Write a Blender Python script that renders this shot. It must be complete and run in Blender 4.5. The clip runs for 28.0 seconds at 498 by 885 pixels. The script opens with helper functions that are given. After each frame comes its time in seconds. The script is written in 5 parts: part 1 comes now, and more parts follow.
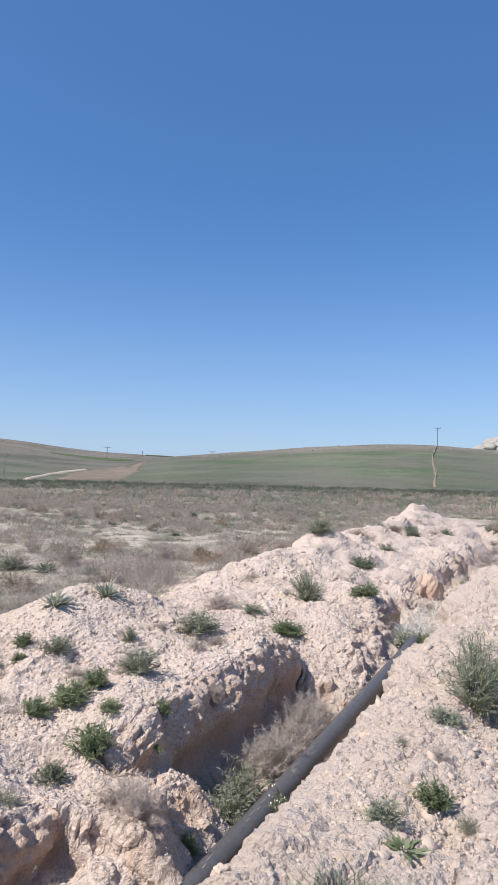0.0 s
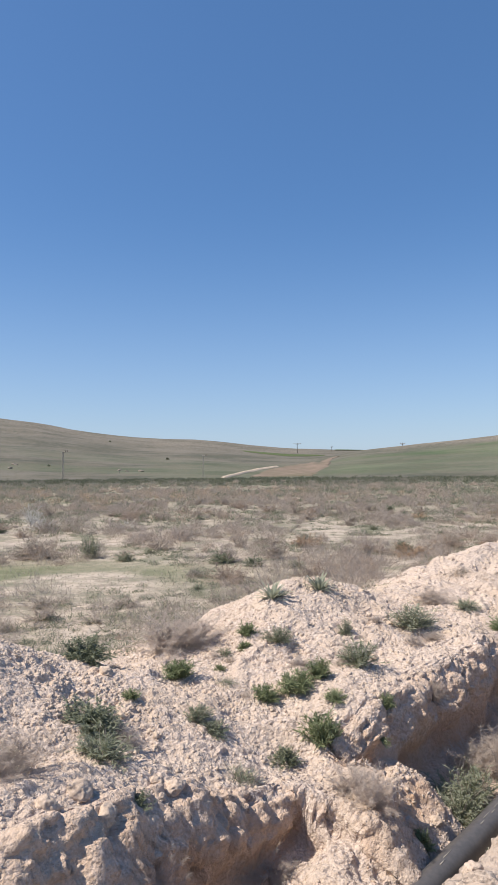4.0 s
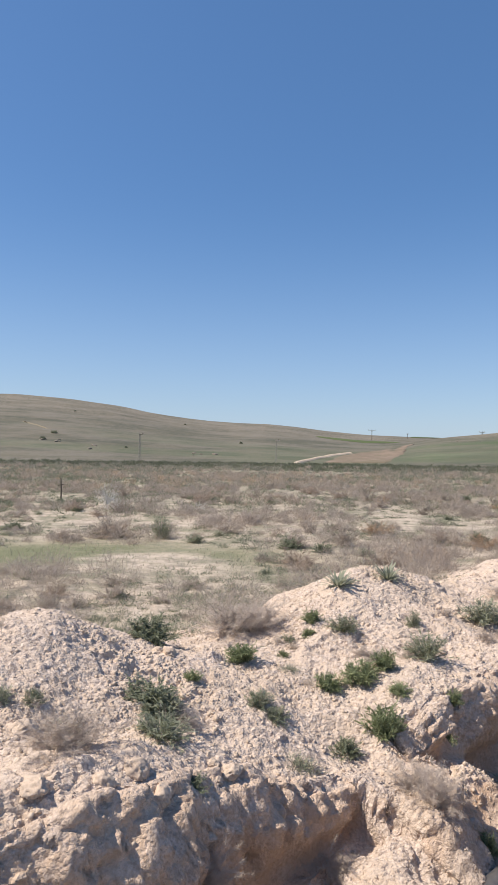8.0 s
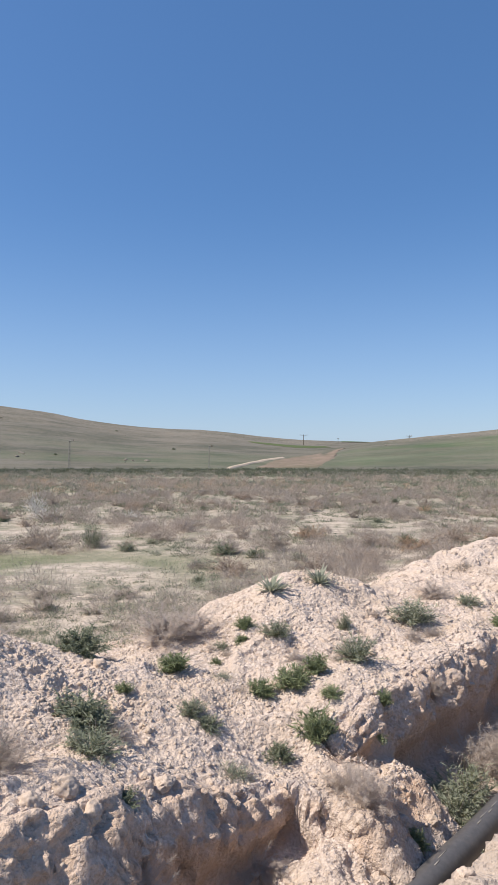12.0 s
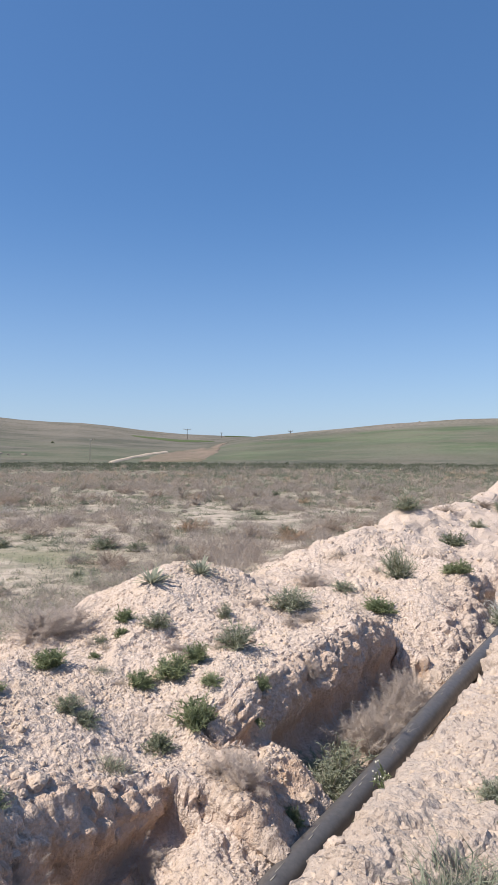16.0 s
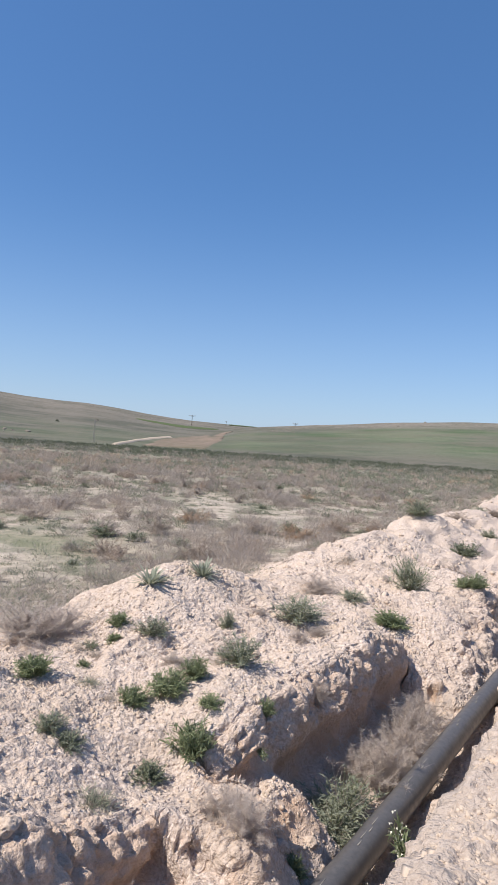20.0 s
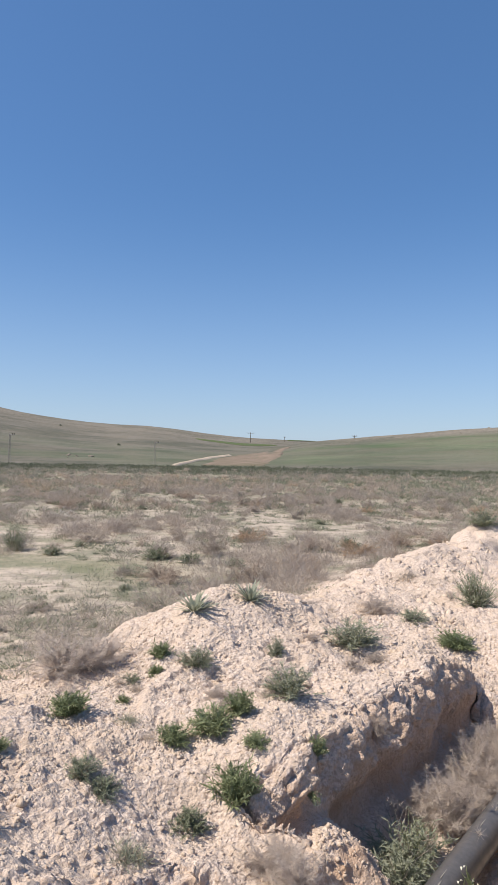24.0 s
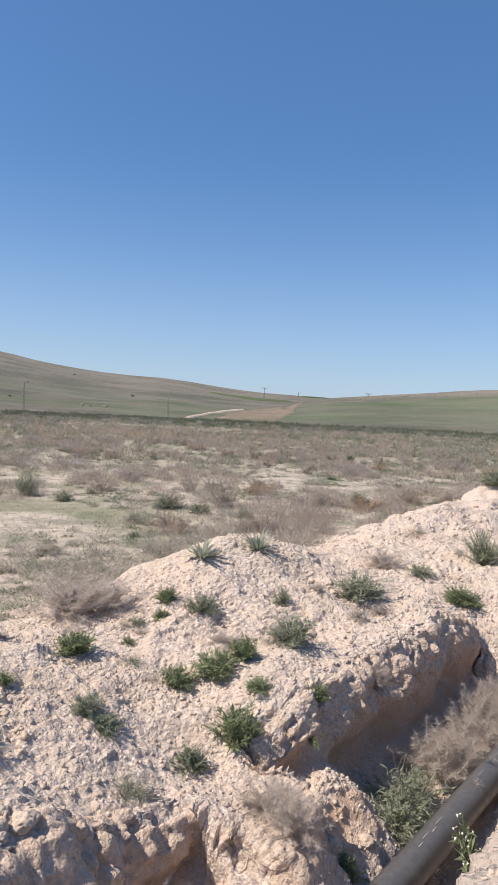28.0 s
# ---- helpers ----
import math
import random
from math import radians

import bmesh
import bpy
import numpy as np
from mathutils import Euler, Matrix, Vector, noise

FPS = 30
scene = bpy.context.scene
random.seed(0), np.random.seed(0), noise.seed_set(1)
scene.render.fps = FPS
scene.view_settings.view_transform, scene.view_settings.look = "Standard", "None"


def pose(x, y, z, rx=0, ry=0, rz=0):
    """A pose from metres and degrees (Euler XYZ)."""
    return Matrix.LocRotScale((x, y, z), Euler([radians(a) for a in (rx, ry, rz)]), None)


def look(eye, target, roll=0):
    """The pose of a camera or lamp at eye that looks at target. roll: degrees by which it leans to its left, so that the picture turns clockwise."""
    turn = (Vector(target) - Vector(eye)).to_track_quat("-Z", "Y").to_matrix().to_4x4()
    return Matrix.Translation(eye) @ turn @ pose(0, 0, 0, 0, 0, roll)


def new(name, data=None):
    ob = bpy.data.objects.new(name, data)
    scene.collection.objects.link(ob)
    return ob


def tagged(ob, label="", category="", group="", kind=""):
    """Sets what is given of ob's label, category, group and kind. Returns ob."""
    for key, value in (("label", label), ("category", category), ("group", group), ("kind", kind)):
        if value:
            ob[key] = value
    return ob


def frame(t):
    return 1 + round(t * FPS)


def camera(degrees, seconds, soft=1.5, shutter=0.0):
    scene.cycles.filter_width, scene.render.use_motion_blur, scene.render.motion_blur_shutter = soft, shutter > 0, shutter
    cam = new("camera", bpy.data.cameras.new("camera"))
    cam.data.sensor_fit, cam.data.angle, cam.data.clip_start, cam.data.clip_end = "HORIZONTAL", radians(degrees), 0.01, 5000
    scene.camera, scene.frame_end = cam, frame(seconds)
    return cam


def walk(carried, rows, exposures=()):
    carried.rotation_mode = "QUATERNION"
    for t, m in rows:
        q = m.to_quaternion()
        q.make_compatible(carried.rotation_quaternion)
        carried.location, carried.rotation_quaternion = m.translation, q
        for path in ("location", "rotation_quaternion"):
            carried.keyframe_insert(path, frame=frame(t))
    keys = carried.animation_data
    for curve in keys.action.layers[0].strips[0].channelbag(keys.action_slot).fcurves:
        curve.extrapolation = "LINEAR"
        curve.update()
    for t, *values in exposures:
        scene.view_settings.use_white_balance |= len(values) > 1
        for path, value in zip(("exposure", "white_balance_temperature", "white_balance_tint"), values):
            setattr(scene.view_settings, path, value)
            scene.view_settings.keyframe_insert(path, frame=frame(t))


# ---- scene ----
cam = camera(40.5, 28.0)
PATH = [
    (0, (0.083, -0.886, 1.492), (0.603, 1.042, 1.599), 1.4),
    (0.5, (0.162, -0.827, 1.488), (0.488, 1.144, 1.586), 0.3),
    (1, (0.184, -0.814, 1.48), (0.41, 1.169, 1.603), -0.8),
    (1.5, (0.191, -0.814, 1.484), (0.39, 1.174, 1.581), -1.0),
    (2, (0.187, -0.814, 1.481), (0.349, 1.177, 1.58), -0.9),
    (2.5, (0.17, -0.833, 1.485), (0.288, 1.161, 1.585), -0.6),
    (3, (0.146, -0.829, 1.478), (0.163, 1.17, 1.552), -0.9),
    (3.5, (0.063, -0.862, 1.492), (0.051, 1.136, 1.581), -0.5),
    (4, (-0.054, -0.922, 1.499), (-0.083, 1.076, 1.585), -0.5),
    (4.5, (-0.086, -0.969, 1.519), (-0.134, 1.027, 1.636), 1.3),
    (6.5, (-0.043, -0.875, 1.504), (-0.112, 1.122, 1.583), 2.1),
    (7, (-0.037, -0.894, 1.509), (-0.138, 1.102, 1.586), 1.6),
    (7.5, (-0.046, -0.888, 1.508), (-0.272, 1.098, 1.561), 1.6),
    (8, (-0.018, -0.856, 1.497), (-0.264, 1.129, 1.538), 0.8),
    (8.5, (0.032, -0.836, 1.488), (-0.191, 1.151, 1.517), 2.6),
    (9, (0.104, -0.838, 1.488), (-0.061, 1.155, 1.51), 2.6),
    (9.5, (0.103, -0.832, 1.485), (-0.086, 1.158, 1.524), 2.1),
    (10, (0.06, -0.868, 1.498), (-0.103, 1.125, 1.558), 2.0),
    (10.5, (-0.027, -0.901, 1.5), (-0.13, 1.096, 1.53), 0.3),
    (11, (-0.084, -0.919, 1.5), (-0.153, 1.08, 1.522), 1.4),
    (11.5, (-0.067, -0.892, 1.499), (-0.144, 1.106, 1.517), 0.9),
    (12, (-0.006, -0.852, 1.505), (-0.054, 1.147, 1.564), 0.1),
    (12.5, (0.035, -0.832, 1.506), (0.067, 1.165, 1.607), 1.6),
    (14.5, (0.119, -0.791, 1.482), (0.116, 1.208, 1.533), 2.8),
    (15, (0.105, -0.807, 1.479), (0.158, 1.191, 1.531), 2.4),
    (15.5, (0.039, -0.852, 1.486), (0.216, 1.139, 1.551), 1.4),
    (16, (0.007, -0.85, 1.478), (0.302, 1.128, 1.521), 0.2),
    (16.5, (0.013, -0.886, 1.501), (0.284, 1.093, 1.594), 3.1),
    (17, (0.046, -0.859, 1.499), (0.316, 1.118, 1.631), 3.5),
    (17.5, (0.107, -0.807, 1.491), (0.434, 1.164, 1.586), 2.6),
    (18, (0.144, -0.79, 1.486), (0.374, 1.196, 1.514), 3.4),
    (18.5, (0.195, -0.746, 1.461), (0.429, 1.24, 1.433), 1.8),
    (19, (0.199, -0.674, 1.445), (0.614, 1.282, 1.398), 2.6),
    (19.5, (0.061, -0.524, 1.475), (0.477, 1.431, 1.433), 4.2),
    (20, (-0.016, -0.433, 1.526), (0.269, 1.547, 1.539), 3.7),
    (20.5, (0.007, -0.378, 1.532), (0.108, 1.619, 1.592), -0.3),
    (21, (0.085, -0.277, 1.556), (0.182, 1.72, 1.6), -0.7),
    (21.5, (0.128, -0.239, 1.555), (0.236, 1.758, 1.576), -0.3),
    (23.5, (0.154, -0.187, 1.524), (0.264, 1.81, 1.555), 0.5),
    (24, (0.138, -0.206, 1.535), (0.247, 1.791, 1.588), 1.0),
    (24.5, (0.133, -0.247, 1.549), (0.128, 1.753, 1.606), 1.1),
    (25, (0.127, -0.259, 1.542), (0.015, 1.737, 1.589), 0.2),
    (25.5, (0.106, -0.24, 1.536), (-0.101, 1.749, 1.577), 0.7),
    (26, (0.105, -0.231, 1.537), (-0.087, 1.759, 1.592), -0.1),
    (26.5, (0.132, -0.202, 1.523), (0.104, 1.797, 1.53), 0.1),
    (27, (0.138, -0.183, 1.517), (0.166, 1.817, 1.533), 0.4),
    (27.5, (0.138, -0.19, 1.515), (0.131, 1.81, 1.534), 1.7),
    (28, (0.154, -0.144, 1.496), (0.229, 1.853, 1.414), 2.7),
]
walk(cam, [(t, look(eye, target, roll)) for t, eye, target, roll in PATH], [(0, 0.27, 6650, 10), (0.7, 0.27, 6900, 10), (2, 0.28, 7250, 10), (3, 0.28, 7400, 10), (4, 0.28, 7300, 10), (7, 0.28, 7300, 10), (8, 0.29, 7500, 10), (9, 0.29, 7350, 10), (11, 0.29, 7200, 10), (12, 0.28, 7200, 10), (15, 0.29, 7200, 10), (16, 0.28, 7100, 10), (18, 0.28, 7000, 10), (19, 0.28, 7100, 10), (20, 0.28, 6950, 10), (21, 0.29, 7100, 10), (24, 0.28, 7350, 10), (25, 0.28, 6950, 10), (26, 0.28, 7000, 10), (27, 0.28, 7050, 10), (28, 0.28, 7250, 10)])

# ---- world, sun, exposure ----
SUN = Vector((-0.58, -0.16, 0.80)).normalized()
world = bpy.data.worlds.new("sky")
scene.world = world
world.use_nodes = True
wn = world.node_tree.nodes
sky = wn.new("ShaderNodeTexSky")
sky.sky_type = "NISHITA"
sky.sun_disc = False
sky.sun_elevation = math.asin(SUN.z)
sky.sun_rotation = math.atan2(SUN.x, SUN.y)
sky.altitude = 1100
sky.air_density = 1.0
sky.dust_density = 1.4
sky.ozone_density = 3.2
wn["Background"].inputs["Strength"].default_value = 0.128
tone = wn.new("ShaderNodeHueSaturation")
tone.inputs["Hue"].default_value = 0.506
tone.inputs["Saturation"].default_value = 1.26
world.node_tree.links.new(sky.outputs[0], tone.inputs["Color"])
even = wn.new("ShaderNodeMix")
even.data_type = "RGBA"
even.inputs[0].default_value = 0.25
even.inputs[7].default_value = (0.95, 2.20, 4.7, 1)
world.node_tree.links.new(tone.outputs[0], even.inputs[6])
# a thin blue haze that thickens smoothly towards the horizon
way = wn.new("ShaderNodeTexCoord")
split = wn.new("ShaderNodeSeparateXYZ")
world.node_tree.links.new(way.outputs["Generated"], split.inputs[0])
thick = wn.new("ShaderNodeMapRange")
thick.interpolation_type = "SMOOTHERSTEP"
thick.inputs["From Min"].default_value, thick.inputs["From Max"].default_value = -0.30, 0.42
thick.inputs["To Min"].default_value, thick.inputs["To Max"].default_value = 1.0, 0.0
world.node_tree.links.new(split.outputs["Z"], thick.inputs["Value"])
haze = wn.new("ShaderNodeMix")
haze.data_type = "RGBA"
haze.inputs[7].default_value = (2.50, 3.55, 5.5, 1)
world.node_tree.links.new(thick.outputs[0], haze.inputs[0])
world.node_tree.links.new(even.outputs[2], haze.inputs[6])
world.node_tree.links.new(haze.outputs[2], wn["Background"].inputs["Color"])
sun = new("sun", bpy.data.lights.new("sun", "SUN"))
sun.data.energy = 4.7
sun.data.angle = radians(0.53)
sun.data.color = (1.0, 0.962, 0.915)
sun.matrix_world = look(SUN * 50, (0, 0, 0))

# ---- numeric helpers ----
RNG = np.random.default_rng(7)


def hash01(ix, iy, iz, seed):
    h = (ix.astype(np.int64) * 374761393 + iy.astype(np.int64) * 668265263 + iz.astype(np.int64) * 2147483647 + seed * 974634541) & 0xFFFFFFFF
    h = ((h ^ (h >> 13)) * 1274126177) & 0xFFFFFFFF
    h = ((h ^ (h >> 16)) * 2246822519) & 0xFFFFFFFF
    return ((h ^ (h >> 15)) & 0xFFFFFF) / float(0xFFFFFF)


def vnoise(x, y, z=None, seed=0):
    """Smooth value noise, -1 to 1."""
    z = np.zeros_like(x) if z is None else z
    fx, fy, fz = np.floor(x), np.floor(y), np.floor(z)
    u, v, w = x - fx, y - fy, z - fz
    u, v, w = (t * t * (3 - 2 * t) for t in (u, v, w))
    total = np.zeros_like(x)
    for i in (0, 1):
        for j in (0, 1):
            for k in (0, 1):
                total += hash01(fx + i, fy + j, fz + k, seed) * (u if i else 1 - u) * (v if j else 1 - v) * (w if k else 1 - w)
    return total * 2 - 1


def fbm(x, y, z=None, octaves=3, seed=0):
    total, amp = 0, 1.0
    for o in range(octaves):
        f = 2.03 ** o
        total = total + amp * vnoise(x * f, y * f, None if z is None else z * f, seed + 17 * o)
        amp *= 0.5
    return total


def clods(x, y, z, seed=0):
    """Height of rounded lumps packed in cells, 0 to 1."""
    fx, fy, fz = np.floor(x), np.floor(y), np.floor(z)
    best, top = np.full_like(x, 9.0), np.ones_like(x)
    for i in (-1, 0, 1):
        for j in (-1, 0, 1):
            for k in (-1, 0, 1):
                cx, cy, cz = fx + i, fy + j, fz + k
                dx = cx + hash01(cx, cy, cz, seed) - x
                dy = cy + hash01(cx, cy, cz, seed + 1) - y
                dz = cz + hash01(cx, cy, cz, seed + 2) - z
                size = 0.50 + 0.65 * hash01(cx, cy, cz, seed + 3)
                d = (dx * dx + dy * dy + dz * dz) / (size * size)
                near_ = d < best
                tilt = (hash01(cx, cy, cz, seed + 5) - 0.5) * dx + (hash01(cx, cy, cz, seed + 6) - 0.5) * dy + (hash01(cx, cy, cz, seed + 7) - 0.5) * dz
                top = np.where(near_, 0.25 + 0.75 * hash01(cx, cy, cz, seed + 4) + 1.2 * tilt, top)
                best = np.minimum(best, d)
    return np.clip(top, 0, 1.1) * np.clip((1 - best) * 2.2, 0, 1)


def step(a, b, v):
    t = np.clip((v - a) / (b - a), 0, 1)
    return t * t * (3 - 2 * t)


def bell(v, centre, width):
    return np.exp(-(((v - centre) / width) ** 2))


# ---- the lie of the land ----
# s runs along the trench, n across it (towards the camera's side)
DS, DN = np.array((0.645, 0.764)), np.array((0.764, -0.645))


def to_xy(s, n):
    return s * DS[0] + n * DN[0], s * DS[1] + n * DN[1]


def to_sn(x, y):
    return x * DS[0] + y * DS[1], x * DN[0] + y * DN[1]


def bend(s):
    """How far the trench swings to the left further on."""
    t = np.clip(s - 10, 0, 15)
    return -0.006 * t * t - 0.18 * np.clip(s - 25, 0, 400)


def smooth_table(v, knots, soft=0.08):
    xs, ys = zip(*knots)
    return sum(np.interp(v + d * soft, xs, ys) for d in (-2, -1, 0, 1, 2)) / 5


RIDGE = ((-6, 0), (-3.5, .10), (-1.2, .38), (.6, .44), (1.1, .43), (1.5, .32), (1.95, .10), (2.4, .05), (2.9, .16), (3.3, .32), (3.8, .45), (4.2, .47), (4.6, .28), (5.2, .05),
         (6.2, .07), (6.9, .20), (8.2, .31), (10.1, .40), (11.7, .24), (13.8, .34), (17, .38), (21, .45), (25, .50), (26.5, .3), (29, 0), (60, 0))
EDGE = ((-6, .3), (0, .36), (.5, .40), (.9, .33), (1.2, .25), (1.5, .11), (1.95, -.03), (2.15, -.06), (2.3, .00), (2.4, .05), (2.5, .13), (2.8, .21), (3.4, .22), (4.0, .24), (4.5, .26), (4.82, .14),
        (5.0, -.10), (5.3, .02), (5.85, .12), (6.6, .12), (7.5, .19), (7.64, -.06), (8.3, .06), (9.85, .19), (10.0, -.06), (11, .08), (12.9, .20), (13.05, -.03), (16, .12), (16.2, 0), (20, .15), (50, .1))
WALL = ((-6, .95), (.50, .90), (.78, .47), (1.97, .44), (2.05, .85), (2.36, .85), (2.42, .40), (2.9, .40), (3.3, .44), (4.84, .44), (4.92, .85), (6.7, .75), (7.0, .46), (7.54, .42), (7.62, .80), (9.0, .75), (9.3, .48), (9.88, .42), (9.98, .8),
        (12.0, .75), (12.4, .48), (12.95, .42), (13.05, .8), (15.4, .7), (15.7, .46), (16.1, .45), (16.2, .8), (60, .6))
BUTTRESS = ((-6, .09), (.95, .09), (1.25, -.01), (1.8, .01), (2.0, 0), (2.3, -.02), (3.2, 0), (4.9, 0), (5.6, -.05), (6.7, .02), (7.52, .27), (7.60, -.10), (8.9, 0), (9.86, .30), (9.96, -.10), (11.8, .02), (12.9, .34), (13.0, -.08), (16.1, .3), (16.25, 0), (19, .25), (19.1, 0), (60, 0))
RIGHT_HILL = ((-60, .0), (0, .0), (4, .75), (6.5, 1.35), (8.9, 1.76), (12, 2.05), (17, 2.5), (21, 2.9), (26, 3.14), (30, 3.17), (33, 2.95), (38, 2.6), (60, 2.0))
LEFT_HILL = ((-60, 3.9), (-35, 4.5), (-28, 4.72), (-24.5, 4.78), (-22, 4.5), (-18.5, 4.2), (-15.3, 3.5), (-9.4, 2.84), (-4.6, 2.76), (-.5, 2.2), (3.2, 1.9), (8.9, 1.72), (14, 1.4), (60, 1.2))


# where the sheer face of the standing block runs, along s
BLOCK = ((2.3, -1.50), (2.42, -1.49), (2.8, -1.44), (3.2, -1.45), (3.8, -1.43), (4.4, -1.39), (4.75, -1.40), (5.0, -1.44))

NEAR_BLOCK = ((-0.5, -1.36), (0.3, -1.38), (0.75, -1.40), (0.95, -1.43), (1.2, -1.46), (1.4, -1.49), (1.7, -1.49), (2.0, -1.46))


def hills(x, y):
    r = np.hypot(x, y + 0.6) + 1e-6
    az = np.degrees(np.arctan2(x, y + 0.6))
    wob = 1 + 0.10 * vnoise(x / 90, y / 90, seed=31)
    front = step(-0.2, 0.6, np.cos(np.radians(az)))
    eye = 1.5

    def one(table, start, top, power):
        el = sum(np.interp(az + d, *zip(*table)) for d in (-1.2, 0, 1.2)) / 3
        peak = top * np.tan(np.radians(el)) + eye
        up = np.clip((r - start) / (top - start), 0, 1)
        shape = up ** power
        fall = 1 - 0.35 * step(top, top * 1.8, r)
        return peak * shape * fall

    right = one(RIGHT_HILL, 128, 420, 1.12)
    left = one(LEFT_HILL, 150, 760, 1.25) * (1 + 0.045 * vnoise(x / 60, y / 60, seed=5) * step(200, 400, r) * step(760, 600, r))
    return np.maximum(left, right) * front * np.where(r > 120, 1, 0), r, az


def land(s, n):
    """Height of the ground without its fine relief, and the share of dug soil."""
    x, y = to_xy(s, n)
    nb = n - bend(s)
    far, r, az = hills(x, y)
    z = far + 0.035 * vnoise(x * 0.6, y * 0.6, seed=3) * step(0.3, 3, np.abs(nb + 1)) + 0.10 * vnoise(x / 9, y / 9, seed=4) * step(5, 12, r)
    wn_ = nb + 0.12 * vnoise(s * 1.3, nb * 0.5, seed=9)
    ridge = smooth_table(s, RIDGE)
    rugged = 1 + 0.20 * vnoise(s * 1.3 + 5, nb * 1.6, seed=24) + 0.15 * vnoise(s * 2.9, nb * 2.9, seed=25)
    rugged = 1 + (rugged - 1) * (step(4.6, 6.5, s) + 0.9 * step(11, 15, s)) + 0.35 * (rugged - 1) * step(6.5, 4.6, s)
    mound = ridge * rugged * (0.85 * bell(wn_, -3.02, 0.62) + 0.25 * bell(wn_, -2.9, 1.1))
    along = step(31, 26, s) * step(-5, -2.2, s + 0.6 * vnoise(s * 0.8, nb * 0.8, seed=35))
    apron = 0.13 * step(-4.3, -3.0, wn_) * step(-0.2, -1.2, nb) * along
    edge = smooth_table(s + 0.06 * vnoise(s * 4, nb * 0, seed=12), EDGE, 0.04)
    mound_at_edge = ridge * (0.85 * bell(-1.57, -3.02, 0.62) + 0.25 * bell(-1.57, -2.9, 1.1))
    lip = (edge - 0.13 - mound_at_edge) * bell(np.minimum(nb, -1.57), -1.57, 0.42) * step(29, 24, s)
    top_far = z + mound + apron + lip * along
    # the camera's bank
    near = 0.02 + 0.10 * step(5, 8, s) * bell(nb, 0.1, 0.8) * (1 + 0.8 * vnoise(s * 0.9, nb * 1.2, seed=26)) + 0.10 * bell(s, 1.25, 0.50) * bell(nb, -0.34, 0.28) + 0.10 * bell(nb, -0.15, 0.55) * along + 0.05 * bell(nb, 1.2, 1.0)
    near = 0.02 + (near - 0.02) * step(15, 9, s)
    top_near = z + near
    # the trench's section
    floor = -0.50 + 0.05 * np.clip(s - 2.6, 0, 4) + 0.05 * vnoise(s * 1.7, nb * 1.7, seed=14)
    slump = 0.10 * bell(s, 2.2, 0.3) * bell(nb, -1.42, 0.34) + 0.12 * bell(s, 2.15, 0.5) * bell(nb, -1.22, 0.18) + 0.15 * bell(s, 1.7, 0.38) * bell(nb, -0.98, 0.4)
    slump = slump + 0.10 * bell(s, 2.38, 0.50) * bell(nb, -1.33, 0.22) + 0.30 * bell(s, 2.70, 0.30) * bell(nb, -1.31, 0.27) + 0.08 * bell(s, 5.6, 0.62) * bell(nb, -1.3, 0.3)
    floor = floor + slump - 0.09 * bell(nb, -0.92, 0.13) * step(2.05, 2.3, s) * step(5.0, 4.5, s)
    shift = (0.05 + 0.11 * step(4.6, 6.0, s)) * vnoise(s * 1.6, s * 0 + 2.2, seed=15) + 0.025 * vnoise(s * 6, z * 0, seed=16)
    a = -1.57 + shift + np.interp(s + 0.06 * vnoise(s * 0, nb * 5, seed=29), *zip(*BUTTRESS))
    width = np.interp(s + 0.05 * vnoise(s * 0, nb * 6, seed=28), *zip(*WALL))
    run = (nb - a + 0.06) / width
    sheer = step(0.62, 0.48, width)
    brow = run + 0.28 * bell(s, 2.42, 0.28) + 0.18 * bell(s, 1.62, 0.42) + 0.06 * vnoise(s * 2.6, z * 0 + 4.0, seed=33) + 0.07 * vnoise(s * 7.5, nb * 5, seed=34)
    cliff_ = np.interp(brow, (0, 0.16, 0.34, 0.46, 0.54, 0.74, 0.84, 1.05), (0, 0.03, 0.14, 0.27, 0.42, 0.90, 0.97, 1))
    shoulder = np.interp(brow, (0, 0.20, 0.42, 0.58, 0.68, 0.84, 1.05), (0, 0.06, 0.22, 0.42, 0.58, 0.95, 1))
    cliff_ = cliff_ + (shoulder - cliff_) * step(2.55, 3.0, s)
    wall = sheer * cliff_ + (1 - sheer) * step(0, 1, run) ** 1.15
    # the standing block: a crumbling shoulder over a sheer face, cut off at both ends
    block = step(2.385, 2.425, s + 0.025 * vnoise(s * 0, nb * 9, seed=36)) * step(4.95, 4.86, s + 0.03 * vnoise(s * 0, nb * 8, seed=37))
    off = nb - np.interp(s, *zip(*BLOCK)) + 0.022 * vnoise(s * 2.6, z * 0 + 4.0, seed=33) + 0.016 * vnoise(s * 6.5, nb * 4, seed=34)
    face_of = np.interp(off, (-0.30, -0.20, -0.11, -0.05, 0.0, 0.045, 0.12), (0, 0.03, 0.13, 0.28, 0.57, 0.92, 1))
    wall = wall + (face_of - wall) * block
    near_block = step(-0.60, -0.20, s + 0.10 * vnoise(s * 0, nb * 6, seed=39)) * step(1.99, 1.93, s + 0.03 * vnoise(s * 0, nb * 8, seed=40))
    off = nb - np.interp(s, *zip(*NEAR_BLOCK)) + 0.030 * vnoise(s * 3.1, z * 0 + 2.0, seed=42) + 0.022 * vnoise(s * 7.5, nb * 4, seed=43)
    face_of = np.interp(off, (-0.26, -0.12, -0.04, 0.0, 0.04, 0.10), (0, 0.07, 0.20, 0.42, 0.86, 1))
    wall = wall + (face_of - wall) * near_block
